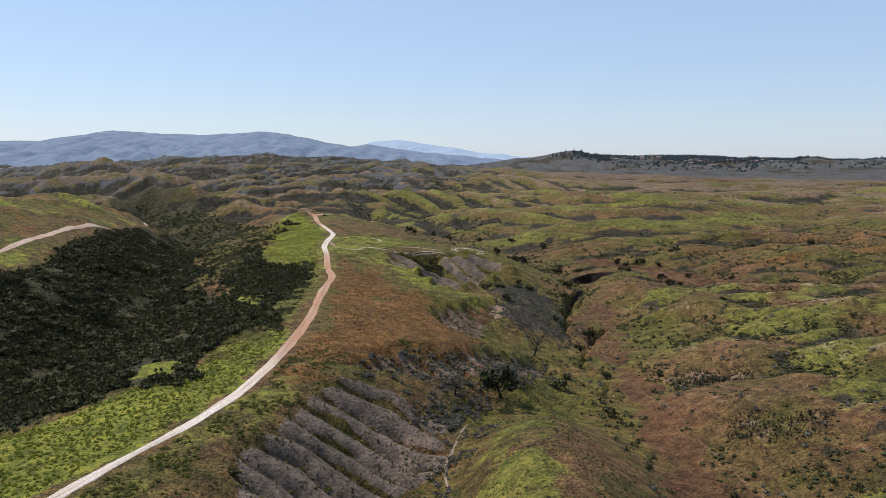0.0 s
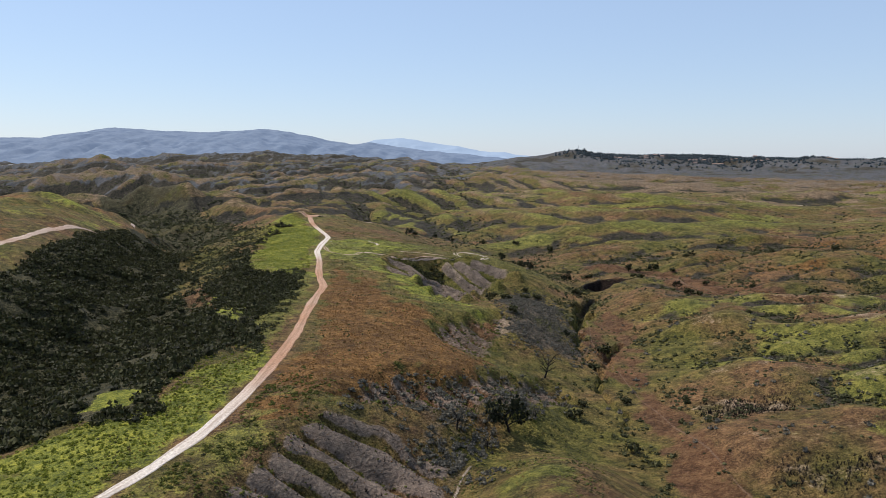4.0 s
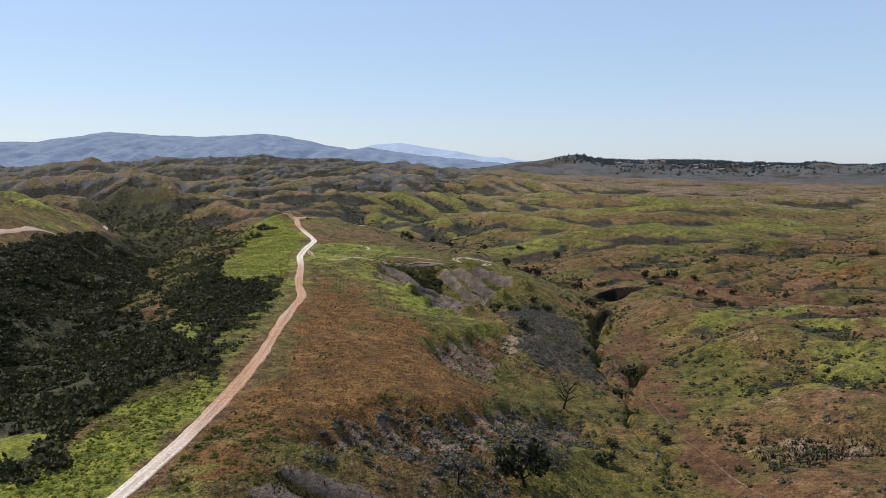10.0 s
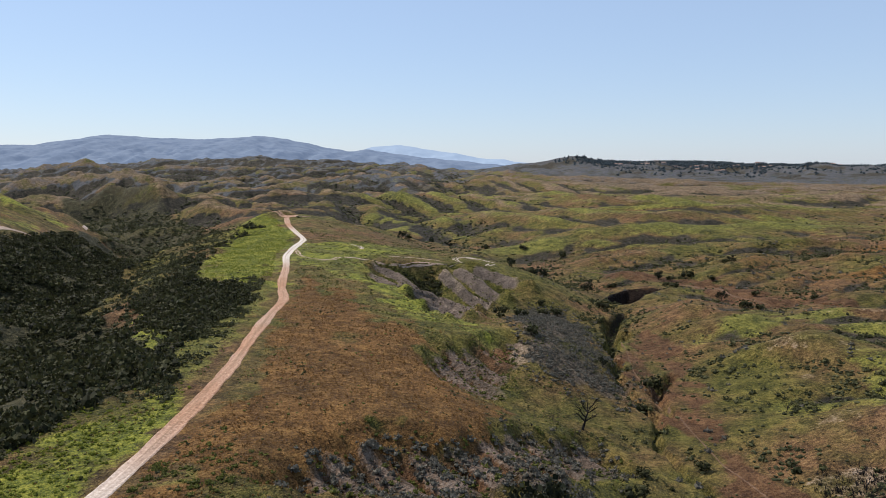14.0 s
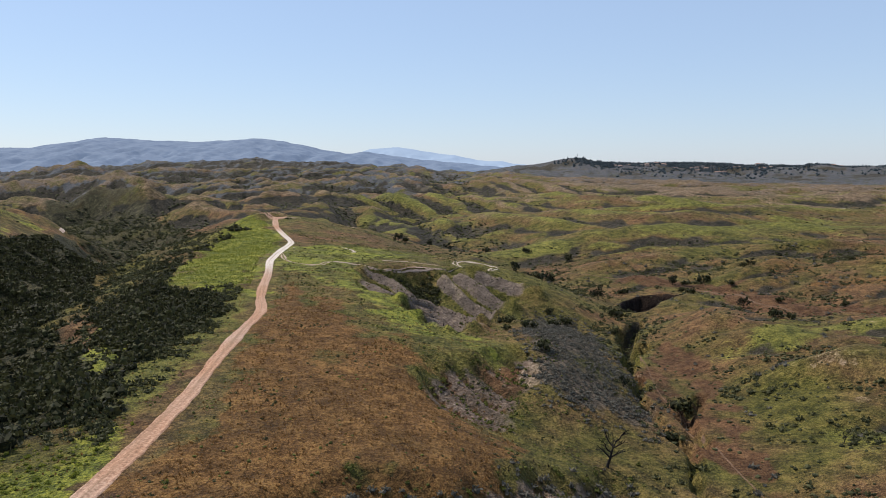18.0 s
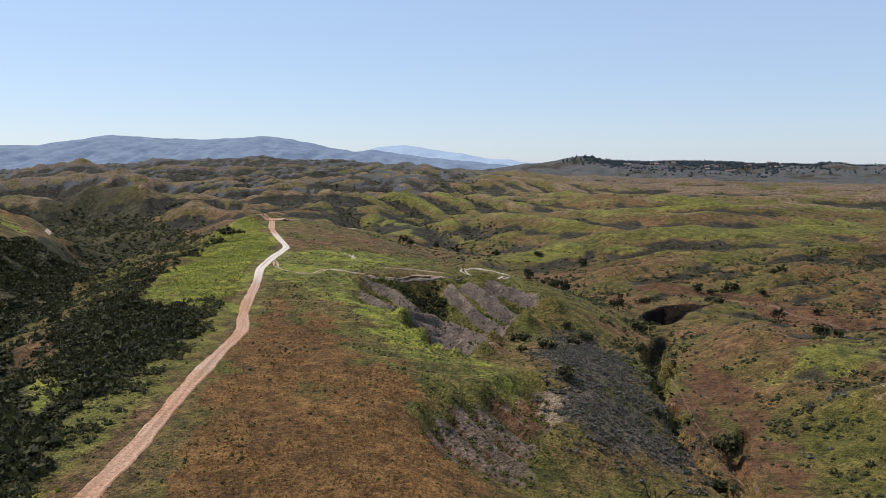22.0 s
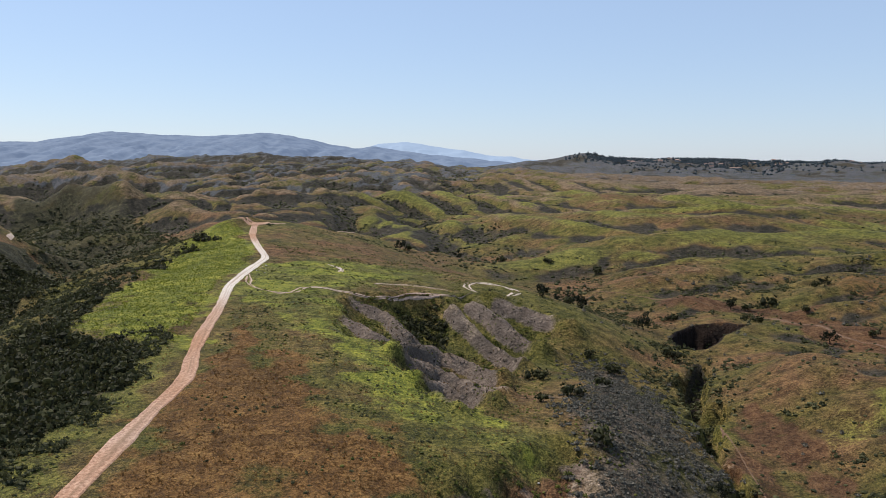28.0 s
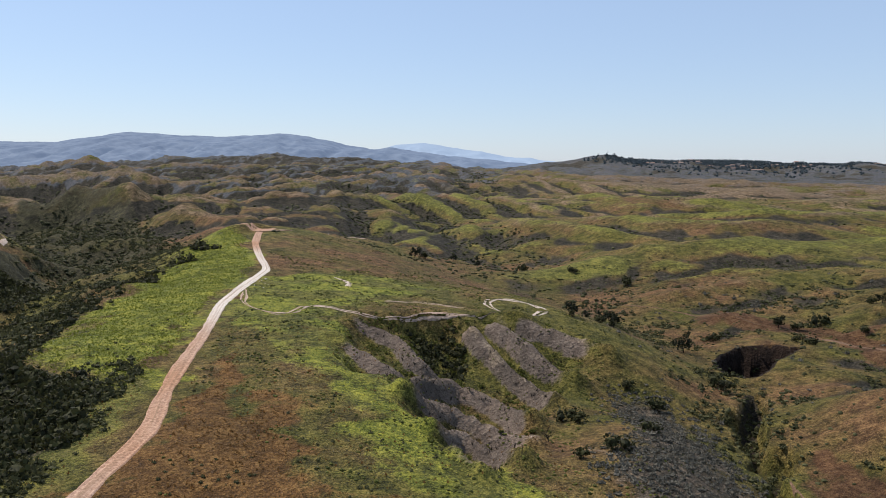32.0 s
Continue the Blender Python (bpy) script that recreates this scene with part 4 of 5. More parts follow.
LOOP = [(-54, 364), (-51, 356), (-49, 346), (-42, 337), (-37, 334), (-35, 338), (-36, 345), (-31, 348), (-25, 343), (-18, 347), (-8, 353), (1, 355), (8, 362)]
strip("loop_track", LOOP, 2.0, 0.10, lambda y: y * 0 + 0.6, "pale two-rut track curving over a grassy shoulder", 0.7, ruts=True)
ROUND = [(12.5 + 7.2 * math.cos(k * math.pi / 9), 373 + 10.5 * math.sin(k * math.pi / 9)) for k in range(19)]
strip("round_track", ROUND, 2.8, 0.11, lambda y: y * 0 + 0.35, "pale dirt turning circle on a grassy shoulder", 0.7, ruts=True)
strip("short_track", [(-36, 388), (-32, 384), (-30, 380), (-30, 374)], 2.2, 0.10, lambda y: y * 0 + 0.2, "short patch of pale bare dirt in grass", 0.8)
strip("upper_track", [(-20, 360), (-8, 364), (2, 362)], 1.6, 0.06, lambda y: y * 0 + 0.5, "faint pale wheel track in grass", 0.8, ruts=True)
strip("wash_trail", [(53, 303), (52, 292), (48, 267), (50, 249), (50, 225), (50, 211), (52, 199), (54, 160), (60, 130)], 0.35, 0.05, lambda y: y * 0 + 0.55, "narrow foot trail worn into red soil", 0.5, mat=TRAIL)
strip("flat_track", [(48, 470), (60, 450), (73, 434), (80, 422), (92, 413), (104, 396), (112, 372), (130, 344), (165, 318), (215, 285)], 1.6, 0.1, lambda y: y * 0 + 0.75, "faint reddish dirt track across a flat", 0.6, mat=TRAIL)
strip("west_road", [(-195, 230), (-173, 298), (-173, 326), (-176, 362), (-177, 391), (-170, 402)], 3.2, 0.16, lambda y: y * 0 + 0.6, "pale dirt road on a far spur", 0.4)
strip("west_road_end", [(-184, 478), (-187, 488), (-194, 498), (-203, 506)], 2.4, 0.2, lambda y: y * 0 + 0.5, "pale dirt road bend over a far spur", 0.4)
strip("east_track", [(270, 736), (300, 739), (322, 733), (328, 720)], 1.6, 0.2, lambda y: y * 0 + 0.1, "pale dirt track on a distant green hill", 0.4)

strip("creek_bed", [(6, 164), (3, 157), (2.6, 152), (0.6, 146), (0.4, 140), (1.2, 134)], 0.7, 0.06, lambda y: y * 0 + 0.25, "pale sandy creek bed in a gully", 0.9, mat=SAND)
strip("clearing", [(-60, 541), (-52, 541), (-44, 540)], 5.0, 0.2, lambda y: y * 0 + 0.7, "bare reddish dirt clearing behind a ridge", 0.6)

# ---- the far mountains, a backdrop ----


def mountains(name, label, depth, crest, spread, mat, seed):
    x = np.linspace(-3300, 3300, 500)
    top = np.interp(x, [c[0] for c in crest], [c[1] for c in crest]) + 10 * layered(x / 160, x * 0, seed, 4)
    v = np.linspace(0, 1, 60)
    gx = np.repeat(x[None], 60, 0)
    gy = depth - spread * (1 - v)[:, None] + 30 * layered(gx / 300, gx * 0 + 3, seed + 5, 3)
    ribs = 1 - 2 * np.abs(layered(gx / 210, gy / 420, seed + 9, 6))
    z = 20 + (top[None] - 20) * (v[:, None] ** 0.9) + 30 * (ribs - 0.6) * np.sin(v * math.pi)[:, None]
    me = mesh_of(name, np.stack([gx, np.repeat(gy[:, :1] * 0, 500, 1) + gy, z], -1).reshape(-1, 3), sheet_faces(60, 500), mat)
    return tagged(new(name, me), label, "mountains", kind="structure")


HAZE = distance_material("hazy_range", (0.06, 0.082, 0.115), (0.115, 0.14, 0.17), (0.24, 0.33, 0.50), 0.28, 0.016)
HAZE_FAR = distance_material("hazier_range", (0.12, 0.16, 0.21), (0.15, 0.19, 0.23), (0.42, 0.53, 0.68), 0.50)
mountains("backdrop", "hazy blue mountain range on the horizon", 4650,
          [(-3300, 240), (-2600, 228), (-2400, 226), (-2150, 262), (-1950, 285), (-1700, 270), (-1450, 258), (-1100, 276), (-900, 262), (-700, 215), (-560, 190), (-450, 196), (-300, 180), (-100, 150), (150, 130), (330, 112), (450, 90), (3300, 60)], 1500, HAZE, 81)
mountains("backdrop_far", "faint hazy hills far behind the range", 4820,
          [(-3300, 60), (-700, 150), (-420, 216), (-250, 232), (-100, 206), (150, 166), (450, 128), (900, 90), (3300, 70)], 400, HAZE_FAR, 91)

# ---- plants ----
dice = np.random.default_rng(7)
ICO_V = np.array([(0, 0, 1), (0.894, 0, 0.447), (0.276, 0.851, 0.447), (-0.724, 0.526, 0.447), (-0.724, -0.526, 0.447), (0.276, -0.851, 0.447),
                  (0.724, 0.526, -0.447), (-0.276, 0.851, -0.447), (-0.894, 0, -0.447), (-0.276, -0.851, -0.447), (0.724, -0.526, -0.447), (0, 0, -1)])
ICO_F = np.array([(0, 1, 2), (0, 2, 3), (0, 3, 4), (0, 4, 5), (0, 5, 1), (1, 6, 2), (2, 7, 3), (3, 8, 4), (4, 9, 5), (5, 10, 1)]
                 + [(6, 7, 2), (7, 8, 3), (8, 9, 4), (9, 10, 5), (10, 6, 1), (11, 7, 6), (11, 8, 7), (11, 9, 8), (11, 10, 9), (11, 6, 10)])


def leaf_cards(centres, size, up=0.3):
    """Small tilted leaf sprays, two triangles each."""
    n = len(centres)
    a = dice.normal(size=(n, 3))
    a /= np.linalg.norm(a, axis=1, keepdims=True)
    b = np.cross(a, dice.normal(size=(n, 3)))
    b /= np.linalg.norm(b, axis=1, keepdims=True)
    s = (size * dice.uniform(0.6, 1.3, n))[:, None]
    b[:, 2] += up
    co = np.stack([centres - a * s, centres - b * s * 0.6, centres + a * s, centres + b * s * 0.8], 1).reshape(-1, 3)
    k = np.arange(n)[:, None] * 4
    return co, np.concatenate([k + [0, 1, 2], k + [0, 2, 3]])


def ball_points(n, low=-0.2):
    p = dice.normal(size=(n * 3, 3))
    p /= np.linalg.norm(p, axis=1, keepdims=True)
    return p[p[:, 2] > low][:n]


def joined(pieces):
    co, faces, base = [], [], 0
    for c, f in pieces:
        co.append(c)
        faces.append(f + base)
        base += len(c)
    return np.concatenate(co), np.concatenate(faces)


def shrub_shape(cards, tall=0.8, size=0.28, core=0.78, lobes=2):
    """A low dome of a few uneven lobes set with leaf sprays; about one metre in radius."""
    pieces = []
    for k in range(lobes):
        at = np.array([0, 0, 0.35 * tall]) if k == 0 else np.array([*dice.uniform(-0.5, 0.5, 2), dice.uniform(0.2, 0.5) * tall])
        r = 1.0 if k == 0 else dice.uniform(0.5, 0.75)
        stretch = np.array([r, r, r * tall])
        body = ICO_V * dice.uniform(0.72, 1.12, (12, 1)) * stretch * core + at
        pieces.append((body[:11], ICO_F[:15]))
        spray = ball_points(cards // lobes)
        pieces.append(leaf_cards(spray * dice.uniform(0.8, 1.12, (len(spray), 1)) * stretch + at, size * r))
    return joined(pieces)


def tuft_shape(blades, tall=1.0):
    """A tussock of leaning blades."""
    co, faces = [], []
    for k in range(blades):
        a = dice.uniform(0, 6.283)
        lean = dice.uniform(0.2, 0.8)
        side = np.array([-math.sin(a), math.cos(a), 0]) * dice.uniform(0.15, 0.3)
        foot = np.array([math.cos(a), math.sin(a), 0]) * dice.uniform(0, 0.4)
        tip = foot + np.array([math.cos(a) * lean, math.sin(a) * lean, tall * dice.uniform(0.6, 1.1)])
        co += [foot - side, foot + side, tip]
        faces.append((3 * k, 3 * k + 1, 3 * k + 2))
    return np.array(co), np.array(faces)


def stick_shape(count=5):
    """A burnt shrub: a few bare stems from one root."""
    pieces = []
    for k in range(count):
        a, lean = dice.uniform(0, 6.283), dice.uniform(0.15, 0.7)
        tip = np.array([math.cos(a) * lean, math.sin(a) * lean, dice.uniform(0.6, 1.2)])
        w = 0.07
        ring = np.array([(w, 0, -0.1), (-w / 2, w * 0.87, -0.1), (-w / 2, -w * 0.87, -0.1)])
        co = np.concatenate([ring, ring * 0.35 + tip])
        pieces.append((co, np.array([(0, 1, 4), (0, 4, 3), (1, 2, 5), (1, 5, 4), (2, 0, 3), (2, 3, 5)])))
    return joined(pieces)


def scatter(name, shapes, x, y, size, mat, label, category, sink=0.08):
    """Many plants of a kind in one mesh, each turned, scaled and set into the ground."""
    z = height(x, y) - sink * size
    which = dice.integers(0, len(shapes), len(x))
    turn = dice.uniform(0, 6.283, len(x))
    tall = size * dice.uniform(0.75, 1.2, len(x))
    all_co, all_faces, base = [], [], 0
    for k, (co, faces) in enumerate(shapes):
        pick = which == k
        n = int(pick.sum())
        if not n:
            continue
        c, s = np.cos(turn[pick])[:, None], np.sin(turn[pick])[:, None]
        px = (co[:, 0] * c - co[:, 1] * s) * size[pick][:, None] + x[pick][:, None]
        py = (co[:, 0] * s + co[:, 1] * c) * size[pick][:, None] + y[pick][:, None]
        pz = co[:, 2] * tall[pick][:, None] + z[pick][:, None]
        all_co.append(np.stack([px, py, pz], -1).reshape(-1, 3))
        all_faces.append((faces[None] + (np.arange(n) * len(co))[:, None, None] + base).reshape(-1, 3))
        base += n * len(co)
    me = mesh_of(name, np.concatenate(all_co), np.concatenate(all_faces), mat, False)
    return tagged(new(name, me), label, category, kind="stuff")


def strewn(count, box, keep):
    """Random places in a box of the plan, kept with the chance that keep(x, y) gives."""
    xs, ys, have = [], [], 0
    for _ in range(60):
        x, y = dice.uniform(box[0], box[1], count), dice.uniform(box[2], box[3], count)
        ok = dice.uniform(0, 1, count) < keep(x, y)
        xs.append(x[ok]), ys.append(y[ok])
        have += ok.sum()
        if have >= count:
            break
    return np.concatenate(xs)[:count], np.concatenate(ys)[:count]


def clear_of_roads(x, y):
    return (nearest_on(ROAD, x, y)[0] > 3.2) * 1.0


def max_of_glades(x, y):
    return np.max([inside(g, x, y, 2, 4) for g in GLADES], axis=0)


SHRUBS = [shrub_shape(44, dice.uniform(0.7, 1.0), 0.26, 0.66) for _ in range(7)]
LOW_SHRUBS = [shrub_shape(14, dice.uniform(0.6, 0.9), 0.34, 0.72, 1) for _ in range(6)]
DOTS = [(ICO_V[:11] * dice.uniform(0.55, 1.2, (11, 1)) * np.array([1, 1, 0.75]) + np.array([0, 0, 0.25]), ICO_F[:15]) for _ in range(9)]
TUFTS = [tuft_shape(6) for _ in range(6)]
STICKS = [stick_shape() for _ in range(6)]

canyon_cover = lambda x, y: inside(CHAPARRAL_AREA, x, y, 1.5, 3) * (1 - max_of_glades(x, y)) * (1 - 0.88 * inside(OLIVE_BAND, x, y, 5, 6)) * (1 - 0.4 * step(-98, -84, x + 6 * layered(x / 30, y / 30, 175)) * step(-0.1, 0.3, layered(x / 18, y / 18, 177))) * step(-0.42, 0.1, layered(x / 13, y / 13, 101))
x, y = strewn(3600, (-235, -45, 70, 450), canyon_cover)
scatter("chaparral", SHRUBS, x, y, dice.uniform(0.9, 2.1, len(x)), CHAPARRAL, "dense dark chaparral shrubs covering a canyon slope", "shrubs")
x, y = strewn(9500, (-235, -45, 90, 450), canyon_cover)
scatter("low_chaparral", LOW_SHRUBS, x, y, dice.uniform(0.5, 1.3, len(x)), CHAPARRAL, "low dark chaparral filling a canyon slope", "shrubs")
x, y = strewn(420, (-90, -45, 240, 305), lambda x, y: inside(RIM_PATCH, x, y, 2, 4) * step(-0.4, 0.0, layered(x / 8, y / 8, 103)))
scatter("rim_chaparral", SHRUBS, x, y, dice.uniform(0.7, 1.4, len(x)), CHAPARRAL, "dark chaparral shrubs on the brow of a canyon", "shrubs")
x, y = strewn(1800, (-235, -45, 70, 450), lambda x, y: np.maximum(inside(OLIVE_BAND, x, y, 3, 4), inside(CHAPARRAL_AREA, x, y, 2, 3) * step(-0.05, 0.3, layered(x / 14, y / 14, 105))))
scatter("canyon_scrub", LOW_SHRUBS, x, y, dice.uniform(0.4, 0.9, len(x)), OLIVE, "grey-green low scrub between dark shrubs", "shrubs")
x, y = strewn(2600, (-160, -65, 280, 510), lambda x, y: inside(OLIVE_AREA, x, y, 5, 6) * step(-0.6, 0.3, layered(x / 20, y / 20, 107)))
scatter("slope_scrub", LOW_SHRUBS, x, y, dice.uniform(0.3, 0.8, len(x)), OLIVE, "olive scrub on a canyon slope", "shrubs")
x, y = strewn(1500, (-260, -110, 360, 620), lambda x, y: inside(SPUR_AREA, x, y, 6, 6))
scatter("spur_scrub", LOW_SHRUBS, x, y, dice.uniform(0.5, 1.3, len(x)), OLIVE, "olive scrub on the flank of a spur", "shrubs")
RIM = [(-54, 282, 0), (-63, 288, 0), (-72, 294, 0), (-79, 319, 0), (-86, 348, 0), (-89, 372, 0), (-84, 398, 0), (-84, 420, 0)]
x, y = strewn(300, (-160, -50, 280, 510), lambda x, y: np.maximum(0.5 * inside(OLIVE_AREA, x, y, 5, 6) * step(0.2, 0.5, layered(x / 26, y / 26, 109)), step(6, 2, nearest_on(RIM, x + 4 * layered(x / 12, y / 12, 77), y)[0]) * step(-0.3, 0.1, layered(x / 14, y / 14, 79))))
scatter("slope_chaparral", SHRUBS, x, y, dice.uniform(0.8, 1.6, len(x)), CHAPARRAL, "dark shrub clumps on an olive slope", "shrubs")
x, y = strewn(1900, (15, 50, 225, 340), lambda x, y: inside(SAGE_SLOPE, x, y, 6, 7) * step(-0.7, 0.2, layered(x / 7, y / 7, 161)))
scatter("sage_scrub", LOW_SHRUBS, x, y, dice.uniform(0.22, 0.6, len(x)), SAGE, "grey sage scrub on a steep slope", "shrubs")
x, y = strewn(800, (-20, 40, 95, 240), lambda x, y: np.maximum(inside(SAGE_GULLY, x, y, 3, 4), 0.45 * inside(SCARP_B, x, y, 3, 3)) * step(-0.3, 0.2, layered(x / 8, y / 8, 173)))
scatter("gully_scrub", LOW_SHRUBS, x, y, dice.uniform(0.3, 0.8, len(x)), SAGE, "grey sage scrub in a gully", "shrubs")


def runnels(x, y):
    keep = 0
    for outline, way, spacing, _ in RIBBED:
        keep = np.maximum(keep, inside(outline, x, y, 3, 3) * step(0.6, 0.25, rib_crest(way, spacing, x, y)))
    d_close = rib_lines(x, y)[0]
    return np.maximum(keep, inside(SCARP_D, x, y, 3, 3) * (1 - step(0.0, 0.6, d_close)) * (0.25 + 0.75 * step(-0.1, 0.3, layered(x / 8, y / 8, 127))))


x, y = strewn(1500, (-35, 35, 100, 380), lambda x, y: np.maximum(runnels(x, y), 0.12 * np.maximum(inside(SCARP_B, x, y, 4, 3), inside(SCARP_C, x, y, 3, 3))))
scatter("runnel_plants", LOW_SHRUBS, x, y, dice.uniform(0.22, 0.6, len(x)), FRESH, "fresh green plants in the runnels of a bare slope", "plants")
x, y = strewn(70, (-16, 2, 324, 353), lambda x, y: inside(BUSHY_GULLY, x, y, 1.5, 1.5))
scatter("gully_bushes", SHRUBS, x, y, dice.uniform(0.7, 1.5, len(x)), CHAPARRAL, "dark bushes filling a gully in a bare slope", "shrubs")
x, y = strewn(1000, (-40, 35, 100, 380), lambda x, y: np.maximum(inside(SCARP_A, x, y, 3, 3), np.maximum(inside(SCARP_D, x, y, 3, 3), 0.8 * inside(SCARP_B, x, y, 4, 3))))
scatter("burnt_stems", STICKS, x, y, dice.uniform(0.3, 0.7, len(x)), CHARRED, "charred bare shrub stems on burnt slopes", "burnt shrubs")


def east(x, y):
    flat = 1 - np.maximum(inside(WASH_SOIL, x, y, 3, 3), 0.9 * inside(FLAT_SOIL, x, y, 5, 5))
    return flat * step(-0.1, 0.9, 0.8 * hollow(x, y) + layered(x / 17, y / 13, 113) + 0.3 * layered(x / 5, y / 5, 115))


x, y = strewn(4600, (20, 260, 95, 470), lambda x, y: east(x, y) * step(30, 48, x))
scatter("hill_scrub", LOW_SHRUBS, x, y, dice.uniform(0.3, 0.95, len(x)), OLIVE, "clumped olive scrub on green hillsides", "shrubs")
x, y = strewn(16000, (30, 330, 95, 520), lambda x, y: step(34, 60, x) * (0.12 + 0.88 * east(x, y)) * step(-0.25, 0.35, layered(x / 6, y / 6, 119)))
scatter("hill_brush", DOTS, x, y, dice.uniform(0.18, 0.6, len(x)), OLIVE, "small dark brush dotted over the hillsides", "shrubs")
x, y = strewn(800, (20, 260, 95, 470), lambda x, y: east(x + 30, y + 60) * step(30, 48, x))
scatter("hill_sage", LOW_SHRUBS, x, y, dice.uniform(0.35, 0.9, len(x)), SAGE, "grey sage clumps on green hillsides", "shrubs")
x, y = strewn(700, (44, 110, 100, 260), lambda x, y: np.maximum(inside(PALE_PATCHES[0], x, y, 3, 4), inside(PALE_PATCHES[1], x, y, 3, 4)))
scatter("burnt_scrub", STICKS, x, y, dice.uniform(0.4, 0.9, len(x)), CHARRED, "burnt stems on pale ashy patches", "burnt shrubs")
x, y = strewn(11000, (-420, 620, 430, 1300), lambda x, y: step(-0.1, 1.0, hollow(x, y) + 0.7 * layered(x / 25, y / 25, 117)) * (np.abs(x) < 0.66 * y) * (0.5 + 0.5 * step(150, -150, x)))
scatter("distant_scrub", DOTS, x, y, dice.uniform(0.35, 1.2, len(x)) * (0.7 + y / 1600), OLIVE, "dark scrub scattered over distant hillsides", "shrubs")
x, y = strewn(2600, (-95, -35, 85, 240), lambda x, y: step(225, 165, y) * inside(MUSTARD_NEAR, x, y, 3, 3) * clear_of_roads(x, y))
scatter("mustard", LOW_SHRUBS, x, y, dice.uniform(0.16, 0.42, len(x)), MUSTARD, "yellow-green wild mustard beside the road", "wildflowers")
x, y = strewn(700, (-62, -18, 80, 190), lambda x, y: inside(VERGE, x, y, 5, 5) * clear_of_roads(x, y) * step(-0.3, 0.3, layered(x / 7, y / 7, 163)))
scatter("verge_mustard", LOW_SHRUBS, x, y, dice.uniform(0.2, 0.5, len(x)), FRESH, "yellow-green clumps on the road verge", "wildflowers")
x, y = strewn(700, (-62, -40, 195, 305), lambda x, y: inside(DARK_VERGE, x, y, 3, 4) * (nearest_on(ROAD, x, y)[0] > 5) * step(-0.1, 0.3, layered(x / 9, y / 9, 165)))
scatter("verge_scrub", LOW_SHRUBS, x, y, dice.uniform(0.3, 0.8, len(x)), OLIVE, "olive scrub beside the road", "shrubs")
# scrub added inside the pit to stand in for its deep shade
x, y = strewn(70, (64, 90, 368, 390), lambda x, y: inside(PIT, x, y, 1, 1))
scatter("pit_scrub", SHRUBS, x, y, dice.uniform(0.6, 1.2, len(x)), CHAPARRAL, "dark scrub added to darken a washed-out pit", "shrubs")
x, y = strewn(15000, (-620, 40, 480, 1500), lambda x, y: (np.abs(x) < 0.66 * y) * step(-0.4, 0.8, hollow(x, y) + 0.8 * layered(x / 30, y / 30, 167)))
scatter("western_scrub", DOTS, x, y, dice.uniform(0.4, 1.1, len(x)) * (0.6 + y / 1200), OLIVE, "dark scrub on the western hillsides", "shrubs")
x, y = strewn(9000, (-90, -40, 255, 460), lambda x, y: inside(MUSTARD_FAR, x, y, 3, 4) * clear_of_roads(x, y))
scatter("mustard_meadow", TUFTS, x, y, dice.uniform(0.14, 0.36, len(x)), MUSTARD, "yellow-green wild mustard meadow on a ridge", "wildflowers")
x, y = strewn(6000, (-52, 14, 90, 330), lambda x, y: np.maximum(inside(RED_FIELD, x, y, 4, 6), 0.25) * clear_of_roads(x, y) * step(0.6, -0.2, layered(x / 12, y / 12, 121)))
scatter("dry_grass", TUFTS, x, y, dice.uniform(0.15, 0.35, len(x)), STRAW, "dry reddish-brown grass on a field", "grass")
x, y = strewn(6000, (-56, 30, 90, 420), lambda x, y: (1 - 0.85 * inside(RED_FIELD, x, y, 4, 6)) * clear_of_roads(x, y) * (1 - runnels(x, y)) * step(-0.1, 0.4, layered(x / 9, y / 9, 123)))
scatter("green_tussocks", DOTS, x, y, dice.uniform(0.12, 0.32, len(x)), FRESH, "green grass tussocks on a ridge", "grass")
x, y = strewn(2000, (-60, 40, 90, 480), lambda x, y: (1 - 0.95 * inside(RED_FIELD, x, y, 4, 6)) * (nearest_on(ROAD, x, y)[0] > 4) * step(-0.05, 0.4, layered(x / 14, y / 14, 181)))
scatter("ridge_brush", LOW_SHRUBS, x, y, dice.uniform(0.14, 0.34, len(x)), OLIVE, "small olive brush dotted over a grassy ridge", "shrubs")
x, y = strewn(150, (-45, 14, 150, 320), lambda x, y: inside(RED_FIELD, x, y, 4, 6) * clear_of_roads(x, y) * step(-0.1, 0.5, layered(x / 20, y / 20, 183)))
scatter("field_weeds", LOW_SHRUBS, x, y, dice.uniform(0.12, 0.34, len(x)), OLIVE, "dark low weeds in a dry red field", "weeds")

# ---- single trees and bushes ----


def part(name, co_faces, mat, parent, label=""):
    co, faces = co_faces
    ob = new(name, mesh_of(name, co, faces, mat, False))
    ob.parent = parent
    return tagged(ob, label)


def tube(points, radii, sides=6):
    points = np.array(points, float)
    rings = []
    for k, p in enumerate(points):
        d = points[min(k + 1, len(points) - 1)] - points[max(k - 1, 0)]
        d /= np.linalg.norm(d)
        a = np.cross(d, (0.3, 0.9, 0.2))
        a /= np.linalg.norm(a)
        b = np.cross(d, a)
        t = np.arange(sides) * 6.28318 / sides
        rings.append(p + radii[k] * (np.cos(t)[:, None] * a + np.sin(t)[:, None] * b))
    faces = []
    for k in range(len(points) - 1):
        for s in range(sides):
            i, j = k * sides + s, k * sides + (s + 1) % sides
            faces += [(i, j, j + sides), (i, j + sides, i + sides)]
    return np.concatenate(rings), np.array(faces)


